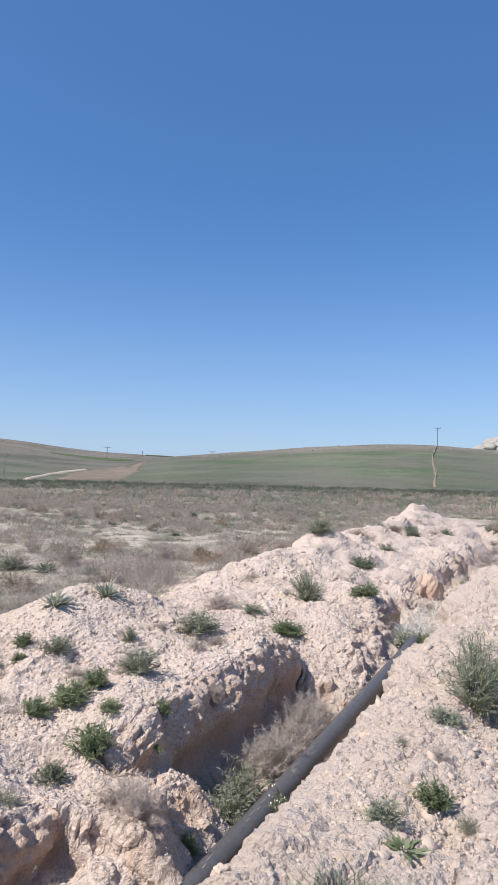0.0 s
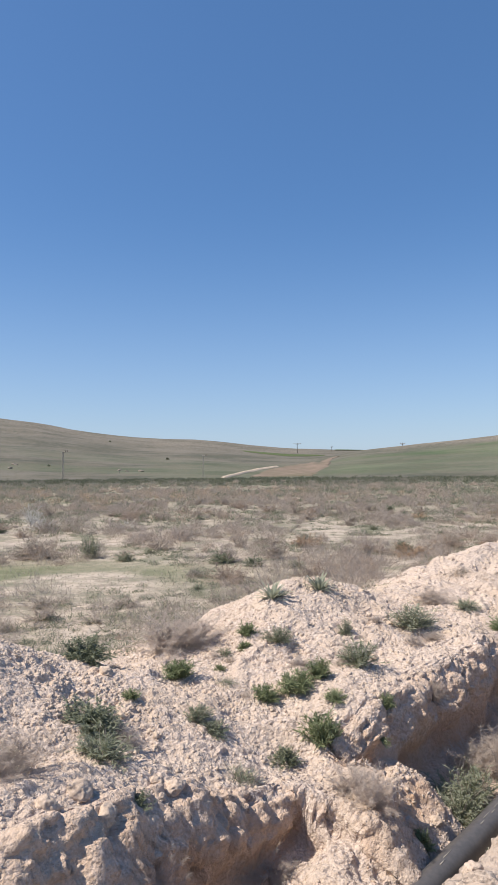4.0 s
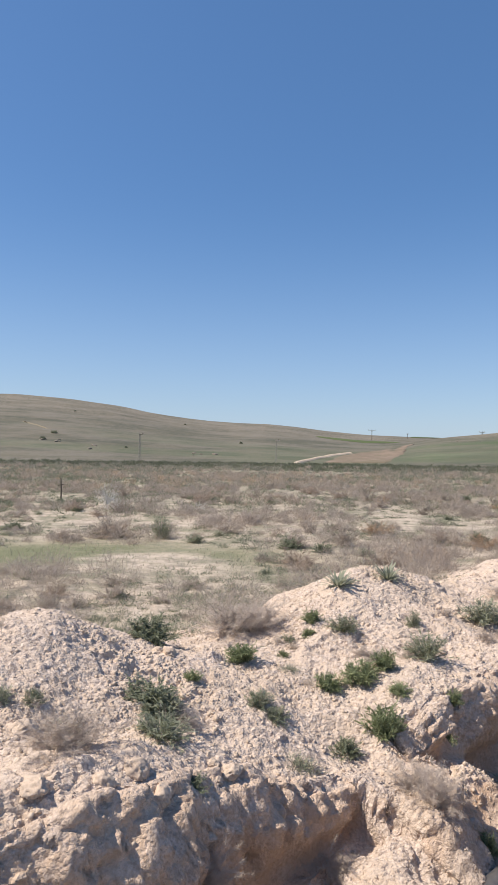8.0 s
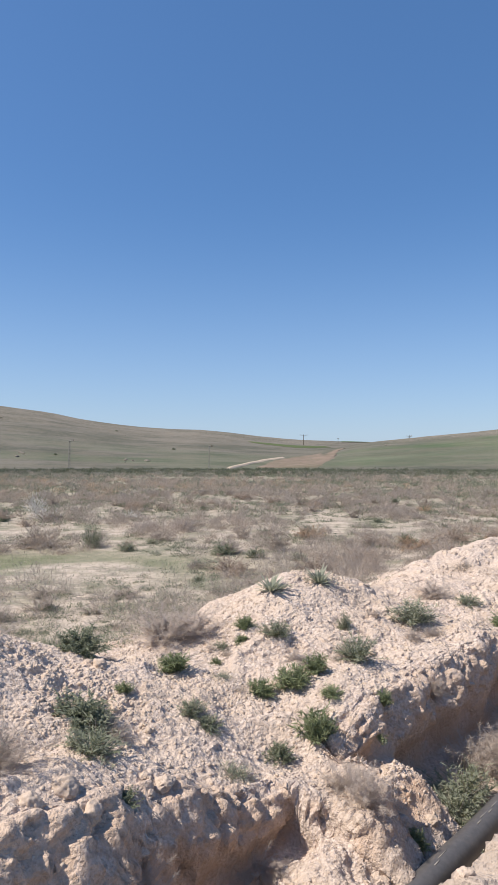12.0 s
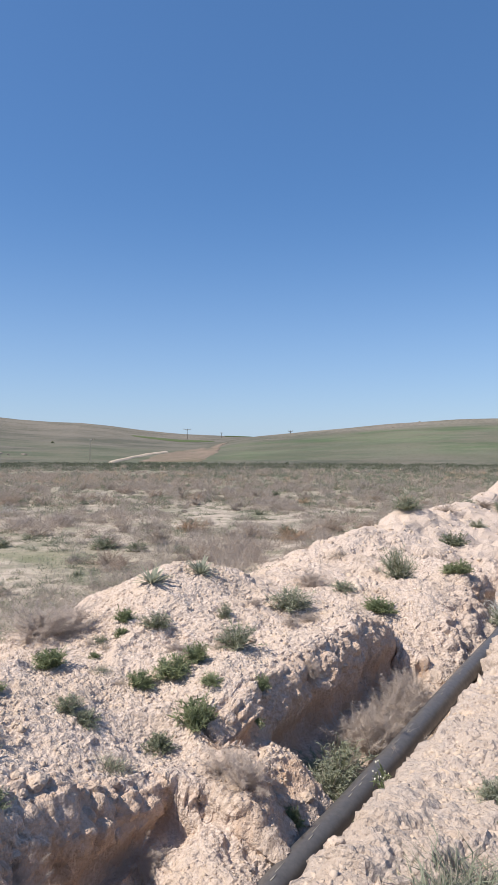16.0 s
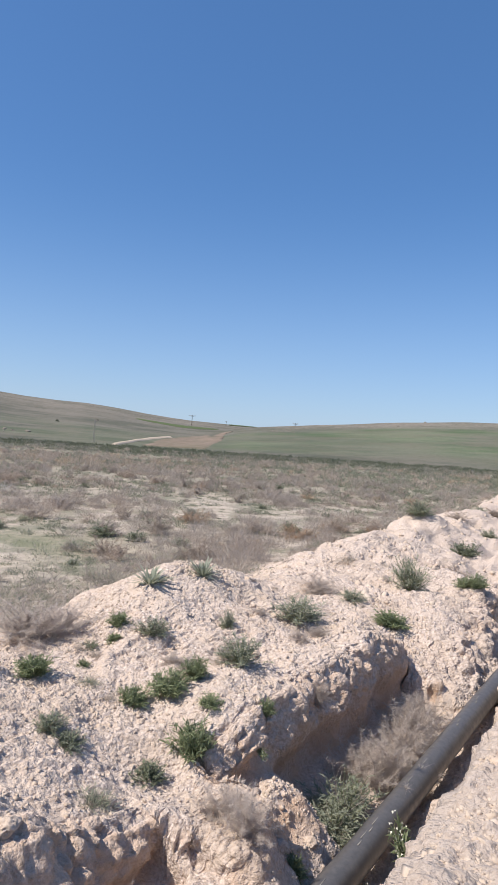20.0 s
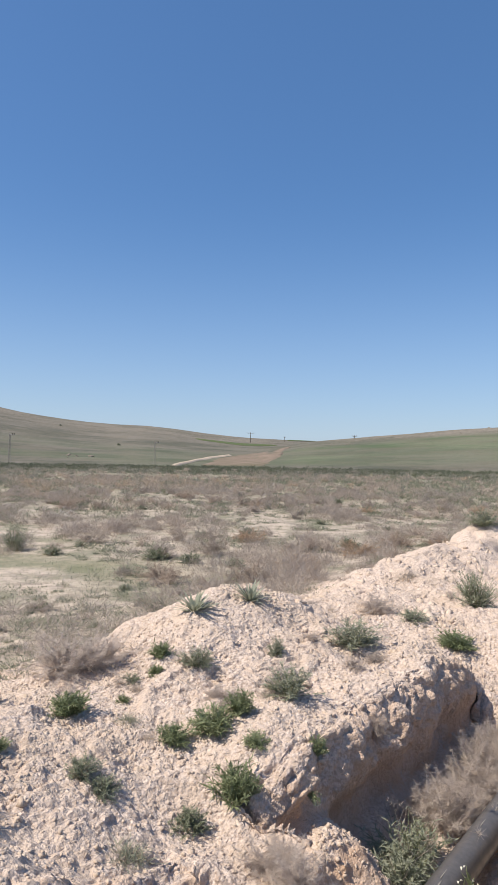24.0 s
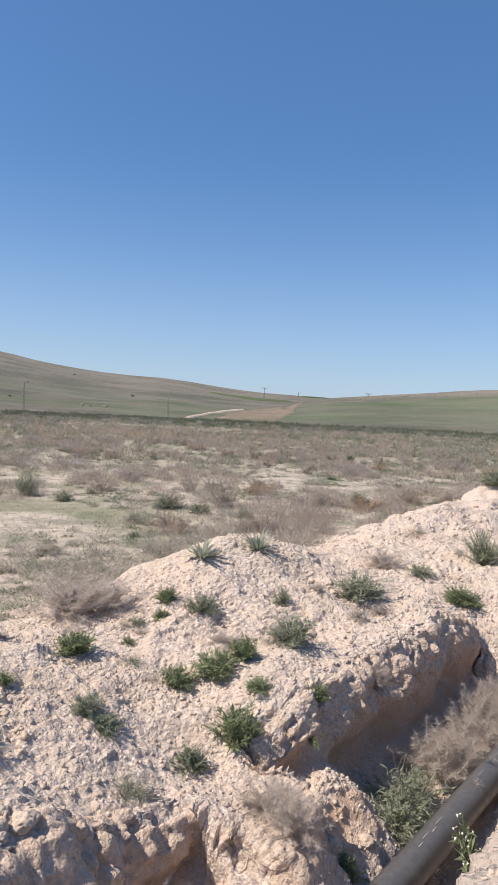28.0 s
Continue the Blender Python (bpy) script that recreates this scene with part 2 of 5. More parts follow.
    cover = 0.19 * bell(s, 5.42, 0.60) + 0.06 * bell(s, 2.10, 0.14) + 0.18 * step(6.6, 7.6, s) + 0.04 * vnoise(s * 2.3, s * 0 + 7, seed=27)
    bank = step(-0.74 + 0.09 * step(4.6, 3.6, s) + 0.03 * np.clip(s - 2.5, 0, 4) + 0.3 * shift - cover, -0.31 + 0.5 * shift + (0.08 + 0.10 * step(4, 7, s)) * vnoise(s * 1.1, s * 0, seed=19), nb)
    in_trench = step(-2.5, -2.0, s + 0 * nb) * step(28, 21, s)
    low = top_far + (np.minimum(floor, top_far) - top_far) * wall * in_trench
    h = low + (top_near - low) * bank
    spoil = np.clip(np.maximum.reduce([step(0.02, 0.10, mound + apron + 0.03 * vnoise(x * 2.3, y * 2.3, seed=21)), step(-2.1, -1.8, nb) * step(2.2, 0.6, nb + 0.5 * vnoise(x, y, seed=22) + 2.0 * step(6, 12, s))]), 0, 1) * along
    face = wall * (1 - bank) * in_trench
    return h, spoil, face, r, az


def height(x, y):
    s, n = to_sn(np.atleast_1d(np.asarray(x, float)), np.atleast_1d(np.asarray(y, float)))
    return land(s, n)[0]


def stretch(first, last, pitch, before, after, grow_before, grow_after):
    """Grid lines: even from first to last, then ever wider to both ends."""
    mid = list(np.arange(first, last, pitch))
    lo, d = [], pitch
    v = first
    while v > before:
        d *= grow_before if v > -16 else max(grow_before, 1.045)
        v -= d
        lo.append(v)
    hi, d = [], pitch
    v = mid[-1]
    while v < after:
        d *= grow_after if v < 16 else max(grow_after, 1.045)
        v += d
        hi.append(v)
    return np.array(lo[::-1] + mid + hi)


# ---- materials ----
def material(name, rough=0.9):
    m = bpy.data.materials.new(name)
    m.use_nodes = True
    t = m.node_tree
    b = t.nodes["Principled BSDF"]
    b.inputs["Roughness"].default_value = rough
    b.inputs["Specular IOR Level"].default_value = 0.25
    return m, t, b


def node(t, kind, **inputs):
    n_ = t.nodes.new(kind)
    for k, v in inputs.items():
        n_.inputs[k.replace("_", " ")].default_value = v
    return n_


def noise_tex(t, scale, detail=4.0, rough=0.55, vec=None):
    n_ = node(t, "ShaderNodeTexNoise", Scale=scale, Detail=detail, Roughness=rough)
    if vec is None:
        vec = t.nodes.new("ShaderNodeTexCoord").outputs["Object"]
    t.links.new(vec, n_.inputs["Vector"])
    return n_.outputs["Fac"]


def ramp(t, fac, *stops):
    r = t.nodes.new("ShaderNodeValToRGB")
    e = r.color_ramp.elements
    while len(e) < len(stops):
        e.new(0.5)
    for el, (p, c) in zip(e, stops):
        el.position, el.color = p, (*c, 1)
    t.links.new(fac, r.inputs[0])
    return r.outputs[0]


def mix(t, fac, a, b):
    m = t.nodes.new("ShaderNodeMix")
    m.data_type = "RGBA"
    for sock, v in ((m.inputs[0], fac), (m.inputs[6], a), (m.inputs[7], b)):
        if isinstance(v, bpy.types.NodeSocket):
            t.links.new(v, sock)
        else:
            sock.default_value = v if isinstance(v, float) else (*v, 1)
    return m.outputs[2]


def math_node(t, op, a, b=0.0, clamp=False):
    m = t.nodes.new("ShaderNodeMath")
    m.operation, m.use_clamp = op, clamp
    for sock, v in zip(m.inputs, (a, b)):
        if isinstance(v, bpy.types.NodeSocket):
            t.links.new(v, sock)
        else:
            sock.default_value = v
    return m.outputs[0]


def bump(t, b, fac, dist, strength=0.6):
    n_ = node(t, "ShaderNodeBump", Strength=strength, Distance=dist)
    t.links.new(fac, n_.inputs["Height"])
    t.links.new(n_.outputs[0], b.inputs["Normal"])
    return n_


def attr(t, name):
    a = t.nodes.new("ShaderNodeAttribute")
    a.attribute_name = name
    return a.outputs["Fac"]


def ground_material():
    m, t, b = material("ground_soil", 0.95)
    fine = noise_tex(t, 55, 6, 0.65)
    mid = noise_tex(t, 6, 5, 0.6)
    big = noise_tex(t, 0.45, 5, 0.6)
    # dug soil: pinkish white marl with grey and ochre crumbs
    dug = mix(t, ramp(t, fine, (0.38, (0, 0, 0)), (0.62, (1, 1, 1))), (0.40, 0.312, 0.256), (0.71, 0.592, 0.518))
    dug = mix(t, ramp(t, mid, (0.42, (0, 0, 0)), (0.72, (1, 1, 1))), dug, (0.59, 0.47, 0.385))
    dug = mix(t, math_node(t, "MULTIPLY", attr(t, "sandy"), ramp(t, big, (0.3, (0.45,) * 3), (0.6, (0.9,) * 3))), dug, mix(t, fine, (0.32, 0.258, 0.214), (0.58, 0.482, 0.416)))
    dug = mix(t, ramp(t, noise_tex(t, 2.2, 6, 0.7), (0.50, (0, 0, 0)), (0.66, (0.55,) * 3)), dug, mix(t, fine, (0.42, 0.315, 0.235), (0.57, 0.45, 0.355)))
    ochre = mix(t, fine, (0.52, 0.340, 0.225), (0.66, 0.462, 0.332))
    dug = mix(t, math_node(t, "MULTIPLY", attr(t, "face"), ramp(t, mid, (0.25, (0.35,) * 3), (0.6, (1,) * 3))), dug, ochre)
    # plain: pale tan crust with dry litter and thin green
    crust = mix(t, fine, (0.46, 0.38, 0.305), (0.64, 0.54, 0.445))
    litter = mix(t, fine, (0.25, 0.21, 0.172), (0.37, 0.32, 0.268))
    green = mix(t, fine, (0.17, 0.172, 0.115), (0.28, 0.27, 0.195))
    plain = mix(t, ramp(t, noise_tex(t, 2.6, 6, 0.75), (0.46, (0, 0, 0)), (0.60, (0.95,) * 3)), crust, litter)
    plain = mix(t, ramp(t, noise_tex(t, 14, 6, 0.75), (0.54, (0, 0, 0)), (0.66, (0.7,) * 3)), plain, (0.24, 0.205, 0.165))
    plain = mix(t, ramp(t, noise_tex(t, 0.9, 6, 0.72), (0.47, (0, 0, 0)), (0.60, (0.8,) * 3)), plain, green)
    plain = mix(t, math_node(t, "MULTIPLY", attr(t, "cover"), ramp(t, noise_tex(t, 0.8, 7, 0.8), (0.38, (0.25,) * 3), (0.55, (1,) * 3))), plain, mix(t, noise_tex(t, 0.25, 5, 0.7), (0.13, 0.145, 0.088), (0.25, 0.215, 0.16)))
    sward = math_node(t, "MULTIPLY", attr(t, "sward"), ramp(t, mid, (0.2, (0.75,) * 3), (0.6, (1,) * 3)))
    plain = mix(t, sward, plain, mix(t, fine, (0.13, 0.145, 0.078), (0.22, 0.225, 0.135)))
    # hills
    dry = mix(t, ramp(t, noise_tex(t, 0.022, 9, 0.72), (0.43, (0, 0, 0)), (0.57, (1, 1, 1))), (0.080, 0.082, 0.060), (0.165, 0.150, 0.122))
    dry = mix(t, ramp(t, noise_tex(t, 0.35, 6, 0.75), (0.52, (0, 0, 0)), (0.7, (0.4,) * 3)), dry, (0.22, 0.185, 0.135))
    fresh = mix(t, ramp(t, noise_tex(t, 0.03, 8, 0.7), (0.42, (0, 0, 0)), (0.58, (1, 1, 1))), (0.075, 0.110, 0.050), (0.145, 0.165, 0.100))
    hill = mix(t, attr(t, "green"), dry, fresh)
    hill = mix(t, ramp(t, noise_tex(t, 0.055, 9, 0.7), (0.44, (0, 0, 0)), (0.60, (0.55,) * 3)), hill, mix(t, noise_tex(t, 0.012, 3, 0.5), (0.085, 0.088, 0.052), (0.21, 0.175, 0.14)))
    hill = mix(t, ramp(t, noise_tex(t, 0.9, 5, 0.8), (0.53, (0, 0, 0)), (0.64, (0.55,) * 3)), hill, (0.055, 0.062, 0.038))
    hill = mix(t, math_node(t, "MULTIPLY", attr(t, "stony"), ramp(t, noise_tex(t, 0.5, 6, 0.75), (0.45, (0, 0, 0)), (0.6, (1,) * 3))), hill, (0.37, 0.305, 0.25))
    col = mix(t, attr(t, "hill"), plain, hill)
    col = mix(t, attr(t, "spoil"), col, dug)
    t.links.new(col, b.inputs["Base Color"])
    grain = math_node(t, "ADD", noise_tex(t, 130, 5, 0.7), math_node(t, "MULTIPLY", noise_tex(t, 38, 4, 0.6), 1.6))
    for scale, share in ((34, 1.1), (75, 0.8)):
        cell = node(t, "ShaderNodeTexVoronoi", Scale=scale, Detail=1.0)
        t.links.new(t.nodes.new("ShaderNodeTexCoord").outputs["Object"], cell.inputs["Vector"])
        grain = math_node(t, "SUBTRACT", grain, math_node(t, "MULTIPLY", cell.outputs["Distance"], share))
    bump(t, b, grain, 0.007, 0.9)
    return m


# ---- the ground ----
def build_ground():
    S = stretch(-0.2, 6.6, 0.0105, -1600, 1800, 1.075, 1.012)
    Nn = np.concatenate([stretch(-3.9, -1.74, 0.0115, -1900, -3.9, 1.012, 1.0)[:-1], np.arange(-1.74, -1.60, 0.009), np.arange(-1.60, -1.26, 0.0038), np.arange(-1.26, -0.3, 0.009), stretch(-0.3, 0.9, 0.0125, -0.3, 1500, 1.0, 1.10)])
    s, n = np.meshgrid(S, Nn, indexing="ij")
    h, spoil, face, r, az = land(s, n)
    x, y = to_xy(s, n)
    gs = np.gradient(h, S, axis=0)
    gn = np.gradient(h, Nn, axis=1)
    close = step(42, 20, r)
    fine = step(16, 7, r)
    nx, ny = -(gs * DS[0] + gn * DN[0]), -(gs * DS[1] + gn * DN[1])
    ln = np.sqrt(nx * nx + ny * ny + 1)
    w = close * np.maximum(spoil, face)
    lump = np.zeros_like(h)
    sel = w > 0.02
    px, py, pz = x[sel], y[sel], h[sel]
    v = 0.05 * fbm(px * 2.6, py * 2.6, pz * 2.6, 3, 41)
    rough_ = 0.25 + 0.75 * step(-0.3, 0.5, vnoise(px * 1.9, py * 1.9, pz * 1.9, seed=44))
    scarp = face[sel] * step(0.4, 1.2, np.abs(gn[sel]))
    ps = to_sn(px, py)[0]
    crumbly = scarp * np.maximum(np.maximum(step(2.6, 1.6, ps), step(4.6, 5.2, ps)), step(-0.14, 0.06, pz + 0.10 * vnoise(ps * 3, pz * 3, seed=46)))
    crumbly = crumbly * (1 - step(2.2, 3.4, np.abs(gn[sel])) * step(0.92, 1.15, ps) * step(5.0, 4.6, ps) * step(0.0, -0.14, pz + 0.12 * vnoise(ps * 4, pz * 3, seed=56)))
    smooth_face = scarp - crumbly
    v = v * (1 - 0.3 * smooth_face) + crumbly * (0.075 + 0.035 * step(4.7, 5.2, ps)) * fbm(px * 4.5, py * 4.5, pz * 3, 3, 47)
    v = v + 0.026 * rough_ ** 2 * clods(px * 9.5, py * 9.5, pz * 9.5, 51) * (1 + 1.3 * crumbly) * (1 - 0.9 * smooth_face)
    v = v + crumbly * step(2.3, 2.6, ps) * 0.035 * clods(px * 7.5, py * 7.5, pz * 7.5, 55)
    v = v + crumbly * step(1.9, 1.5, ps) * 0.045 * clods(px * 7.5, py * 7.5, pz * 7.5, 53)
    v = v + crumbly * step(1.15, 0.9, ps) * (0.050 * clods(px * 7, py * 7, pz * 7, 57) + 0.034 * clods(px * 15, py * 15, pz * 15, 60) + 0.016 * clods(px * 32, py * 32, pz * 32, 66))
    v = v + crumbly * step(3.2, 2.8, ps) * (0.022 * clods(px * 17, py * 17, pz * 17, 63) + 0.013 * clods(px * 34, py * 34, pz * 34, 64))
    crust_ = step(0.02, 0.10, face[sel]) * step(0.75, 0.45, face[sel]) * step(0.3, 0.9, np.abs(gn[sel]))
    v = v + crust_ * (0.034 * clods(px * 8.5, py * 8.5, pz * 8.5, 58) + 0.030 * clods(px * 14, py * 14, pz * 14, 59))
    v = v + 0.012 * rough_ * clods(px * 15, py * 15, pz * 15, 61) * (0.4 + 0.6 * fine[sel]) * (1 - 0.9 * smooth_face)
    v = v + 0.010 * clods(px * 30, py * 30, pz * 30, 71) * fine[sel] * (1 - 0.92 * smooth_face) + 0.006 * fbm(px * 34, py * 34, pz * 34, 2, 81)
    v = v + smooth_face * (0.05 * fbm(px * 3.1, py * 3.1, pz * 2.2, 2, 49) + 0.012 * fbm(px * 14, py * 14, pz * 10, 2, 50))
    v = v + step(5.4, 7.0, ps) * 0.085 * fbm(px * 2.3, py * 2.3, pz * 2.3, 3, 54)
    v = v - scarp * (0.13 * bell(ps, 3.84, 0.10) * bell(pz, -0.03, 0.12) + 0.10 * bell(ps, 4.30, 0.10) * bell(pz, -0.10, 0.16) + 0.11 * bell(ps, 3.03, 0.13) * bell(pz, -0.30, 0.15))
    bank_ = step(-0.9, -0.5, to_sn(px, py)[1]) * (1 - 0.8 * step(0.5, 1.1, np.abs(gn[sel])))
    v = v + bank_ * 0.020 * clods(px * 13, py * 13, pz * 13, 62) + bank_ * 0.042 * step(-0.25, 0.30, vnoise(px * 1.6 + 3, py * 1.6, seed=48)) * clods(px * 6.5, py * 6.5, pz * 6.5, 52)
    lump[sel] = (v - 0.02) * w[sel]
    plainish = close * (1 - np.maximum(spoil, face)) * fine
    lump = lump + plainish * 0.012 * fbm(x * 7, y * 7, None, 3, 91)
    X, Y, Z = x + lump * nx / ln, y + lump * ny / ln, h + lump / ln
    # the sheer faces are hollowed out under their crust
    hollow = 0.055 * step(0.42, 0.80, face) * step(1.0, 0.95, face) * step(0.8, 1.6, np.abs(gn)) * step(-1.1, -1.25, n - bend(s)) * (1 + 0.5 * vnoise(s * 3, n * 0 + 1.0, seed=38))
    X, Y = X - hollow * DN[0], Y - hollow * DN[1]
    a, c = s.shape
    co = np.stack([X, Y, Z], -1).reshape(-1, 3)
    i = np.arange(a * c).reshape(a, c)
    quads = np.stack([i[:-1, :-1], i[:-1, 1:], i[1:, 1:], i[1:, :-1]], -1).reshape(-1, 4)
    me = mesh_from("ground", co, quads)
    me.polygons.foreach_set("use_smooth", ((r[:-1, :-1] > 9.0) | (np.abs(gn[:-1, :-1]) > 0.9)).ravel())
    hillish = step(112, 135, r)
    green = step(6.0, 7.2, az + 0.8 * vnoise(x / 14, y / 14, seed=6)) * (0.45 + 0.55 * step(-0.3, 0.25, vnoise(x / 45, y / 28, seed=7))) * step(135, 175, r + 12 * vnoise(x / 20, y / 20, seed=23)) * step(405, 290, r + 60 * vnoise(x / 60, y / 60, seed=8))
    green = np.maximum(green, 0.45 * step(0.05, 0.5, vnoise(x / 70, y / 40, seed=11)) * step(430, 180, r))
    stony = np.maximum(step(300, 400, r) * step(8, 12, az), 0.75 * step(280, 640, r + 90 * vnoise(x / 50, y / 50, seed=10)) * step(9, 5, az))
    sward = step(-0.6, 0.0, vnoise(x / 2.6, y / 1.2, seed=13)) * np.clip(1.7 * bell(y, 9.1, 1.4) * bell(x, -3.6, 2.6), 0, 1)
    for name, val in (("spoil", spoil), ("face", np.sqrt(face) * step(0.6, 1.4, np.abs(gn) + 0.3 * step(1.9, 1.6, s)) * step(-1.02, -1.2, n - bend(s))), ("hill", hillish), ("green", green), ("stony", 0.6 * stony), ("sandy", step(-1.3, -0.6, n)), ("sward", sward), ("cover", 0.85 * step(11, 38, r))):
        me.attributes.new(name, "FLOAT", "POINT").data.foreach_set("value", np.clip(val, 0, 1).ravel().astype(np.float32))
    me.materials.append(GROUND)
    from mathutils.bvhtree import BVHTree
    tree = BVHTree.FromPolygons(co.tolist(), quads.tolist())
    tagged(new("ground", me), "pale dug soil, dry plain and low grassy hills", "ground", kind="structure")
    return tree


def mesh_from(name, co, faces, mat=None, smooth=False):
    me = bpy.data.meshes.new(name)
    faces = np.asarray(faces)
    k = faces.shape[1]
    me.vertices.add(len(co))
    me.vertices.foreach_set("co", np.asarray(co, np.float32).ravel())
    me.loops.add(faces.size)
    me.loops.foreach_set("vertex_index", faces.ravel().astype(np.int32))
    me.polygons.add(len(faces))
    me.polygons.foreach_set("loop_start", np.arange(0, faces.size, k, dtype=np.int32))
    me.update(calc_edges=True)
    me.validate()
    if smooth:
        me.polygons.foreach_set("use_smooth", np.ones(len(me.polygons), bool))
    if mat:
        me.materials.append(mat)
    return me


GROUND = ground_material()
TREE = build_ground()


def drop(x, y):
    """The ground's point and normal under (x, y)."""
    p, nrm, _, _ = TREE.ray_cast(Vector((x, y, 300)), Vector((0, 0, -1)))
    return (p, nrm) if p else (Vector((x, y, float(height(x, y)[0]))), Vector((0, 0, 1)))


def part(name, me, parent, label=""):
    ob = new(name, me)
    ob.parent = parent
    return tagged(ob, label)


def thing(name, m, label, category, group="", scale=(1, 1, 1)):
    ob = new(name)
    ob.empty_display_size = 0.1
    ob.matrix_world = m @ Matrix.Diagonal((*scale, 1))
    return tagged(ob, label, category, group)


def tubes(P, R, sides=3):
    """Thin round stems along k lines of m points."""
    k, m, _ = P.shape
    d = np.gradient(P, axis=1)
    d /= np.linalg.norm(d, axis=2, keepdims=True) + 1e-9
    ref = np.where(np.abs(d[..., 2:3]) < 0.9, np.array((0, 0, 1.0)), np.array((1.0, 0, 0)))
    u = np.cross(d, ref)
    u /= np.linalg.norm(u, axis=2, keepdims=True) + 1e-9
    w = np.cross(d, u)
    a = np.arange(sides) * 2 * np.pi / sides
    ring = P[:, :, None] + R[:, :, None, None] * (np.cos(a)[:, None] * u[:, :, None] + np.sin(a)[:, None] * w[:, :, None])
    i = np.arange(k * m * sides).reshape(k, m, sides)
    j = np.roll(i, -1, axis=2)
    q = np.stack([i[:, :-1], j[:, :-1], j[:, 1:], i[:, 1:]], -1).reshape(-1, 4)
    return ring.reshape(-1, 3), np.concatenate([q[:, [0, 1, 2]], q[:, [0, 2, 3]]])


def leaf_blades(B, D, L, W, rng, droop=0.25):
    """Folded leaves: base B, way D, length L and width W."""
    k = len(B)
    D = D / (np.linalg.norm(D, axis=1, keepdims=True) + 1e-9)
    side = np.cross(D, np.array((0, 0, 1.0)) + 0.5 * rng.normal(size=(k, 3)))
    side /= np.linalg.norm(side, axis=1, keepdims=True) + 1e-9
    up = np.cross(side, D)
    L, W = L[:, None], W[:, None]
    mid = B + D * L * 0.45 + up * L * 0.05
    tip = B + D * L + np.array((0, 0, -1.0)) * L * droop
    fold = up * W * 0.35
    co = np.stack([B, mid - side * W * 0.5 + fold, mid, mid + side * W * 0.5 + fold, tip], 1).reshape(-1, 3)
    o = np.arange(k)[:, None] * 5
    f = np.concatenate([o + np.array(t) for t in ((0, 2, 1), (0, 3, 2), (1, 2, 4), (2, 3, 4))])
    return co, f


def join(*pieces):
    co, fa, n_ = [], [], 0
    for c, f in pieces:
        co.append(c)
        fa.append(f + n_)
        n_ += len(c)
    return np.concatenate(co), np.concatenate(fa)


def dome(k, rng, low=0.05):
    """Ways over the upper half of a ball."""
    a = rng.uniform(0, 2 * np.pi, k)
    z = rng.uniform(low, 1, k) ** 0.8
    r = np.sqrt(1 - np.clip(z, 0, 1) ** 2)
    return np.stack([r * np.cos(a), r * np.sin(a), z], 1)


def stems_of(k, rng, spread=0.5, tall=1.0, low=0.05, curl=0.10, points=4, fat=0.006, ragged=0.35):
    d = dome(k, rng, low) * np.array((spread, spread, tall)) * (1 - ragged * rng.uniform(0, 1, (k, 1)))
    t = np.linspace(0, 1, points)[None, :, None]
    base = rng.normal(size=(k, 1, 3)) * np.array((0.05, 0.05, 0))
    P = base + d[:, None] * t + np.array((0, 0, 1.0)) * 0.10 * tall * (t - t * t)
    P = P + np.cumsum(rng.normal(size=(k, points, 3)), 1) * curl * 0.25 * t
    P[..., 2] = np.maximum(P[..., 2], 0.0 + 0.02 * t[..., 0])
    R = fat * (1 - 0.7 * np.linspace(0, 1, points))[None] * rng.uniform(0.7, 1.2, (k, 1))
    return P, R


def twigs_on(P, per, rng, length=0.22, fat=0.003, points=3, wild=0.65):
    k, m, _ = P.shape
    t = rng.uniform(0.3, 1.0, (k, per)) * (m - 1)
    i = np.minimum(t.astype(int), m - 2)
    f = (t - i)[..., None]
    rows = np.arange(k)[:, None]
    b = P[rows, i] * (1 - f) + P[rows, i + 1] * f
    d = (P[rows, i + 1] - P[rows, i])
    d /= np.linalg.norm(d, axis=2, keepdims=True) + 1e-9
    d = d + rng.normal(size=d.shape) * wild + np.array((0, 0, 0.25))
    d /= np.linalg.norm(d, axis=2, keepdims=True) + 1e-9
    b, d = b.reshape(-1, 3), d.reshape(-1, 3)
    L = length * rng.uniform(0.4, 1.2, len(b))
    tt = np.linspace(0, 1, points)[None, :, None]
    Q = b[:, None] + d[:, None] * tt * L[:, None, None] + np.cumsum(rng.normal(size=(len(b), points, 3)), 1) * 0.018 * tt
    Q[..., 2] = np.maximum(Q[..., 2], 0.005)
    R = fat * (1 - 0.6 * np.linspace(0, 1, points))[None] * rng.uniform(0.7, 1.2, (len(b), 1))
    return Q, R


# ---- plant and stone materials ----
def plant_material(name, a, b, thin=0.3, rough=0.7):
    m, t, p = material(name, rough)
    rnd = t.nodes.new("ShaderNodeObjectInfo").outputs["Random"]
    isl = t.nodes.new("ShaderNodeNewGeometry").outputs["Random Per Island"]
    f = math_node(t, "ADD", math_node(t, "MULTIPLY", rnd, 0.5), math_node(t, "MULTIPLY", isl, 0.5))
    col = mix(t, f, a, b)
    t.links.new(col, p.inputs["Base Color"])
    if thin:
        tr = t.nodes.new("ShaderNodeBsdfTranslucent")
        t.links.new(col, tr.inputs["Color"])
        ms = node(t, "ShaderNodeMixShader", Fac=thin)
        t.links.new(p.outputs[0], ms.inputs[1])
        t.links.new(tr.outputs[0], ms.inputs[2])
        t.links.new(ms.outputs[0], t.nodes["Material Output"].inputs["Surface"])
    return m


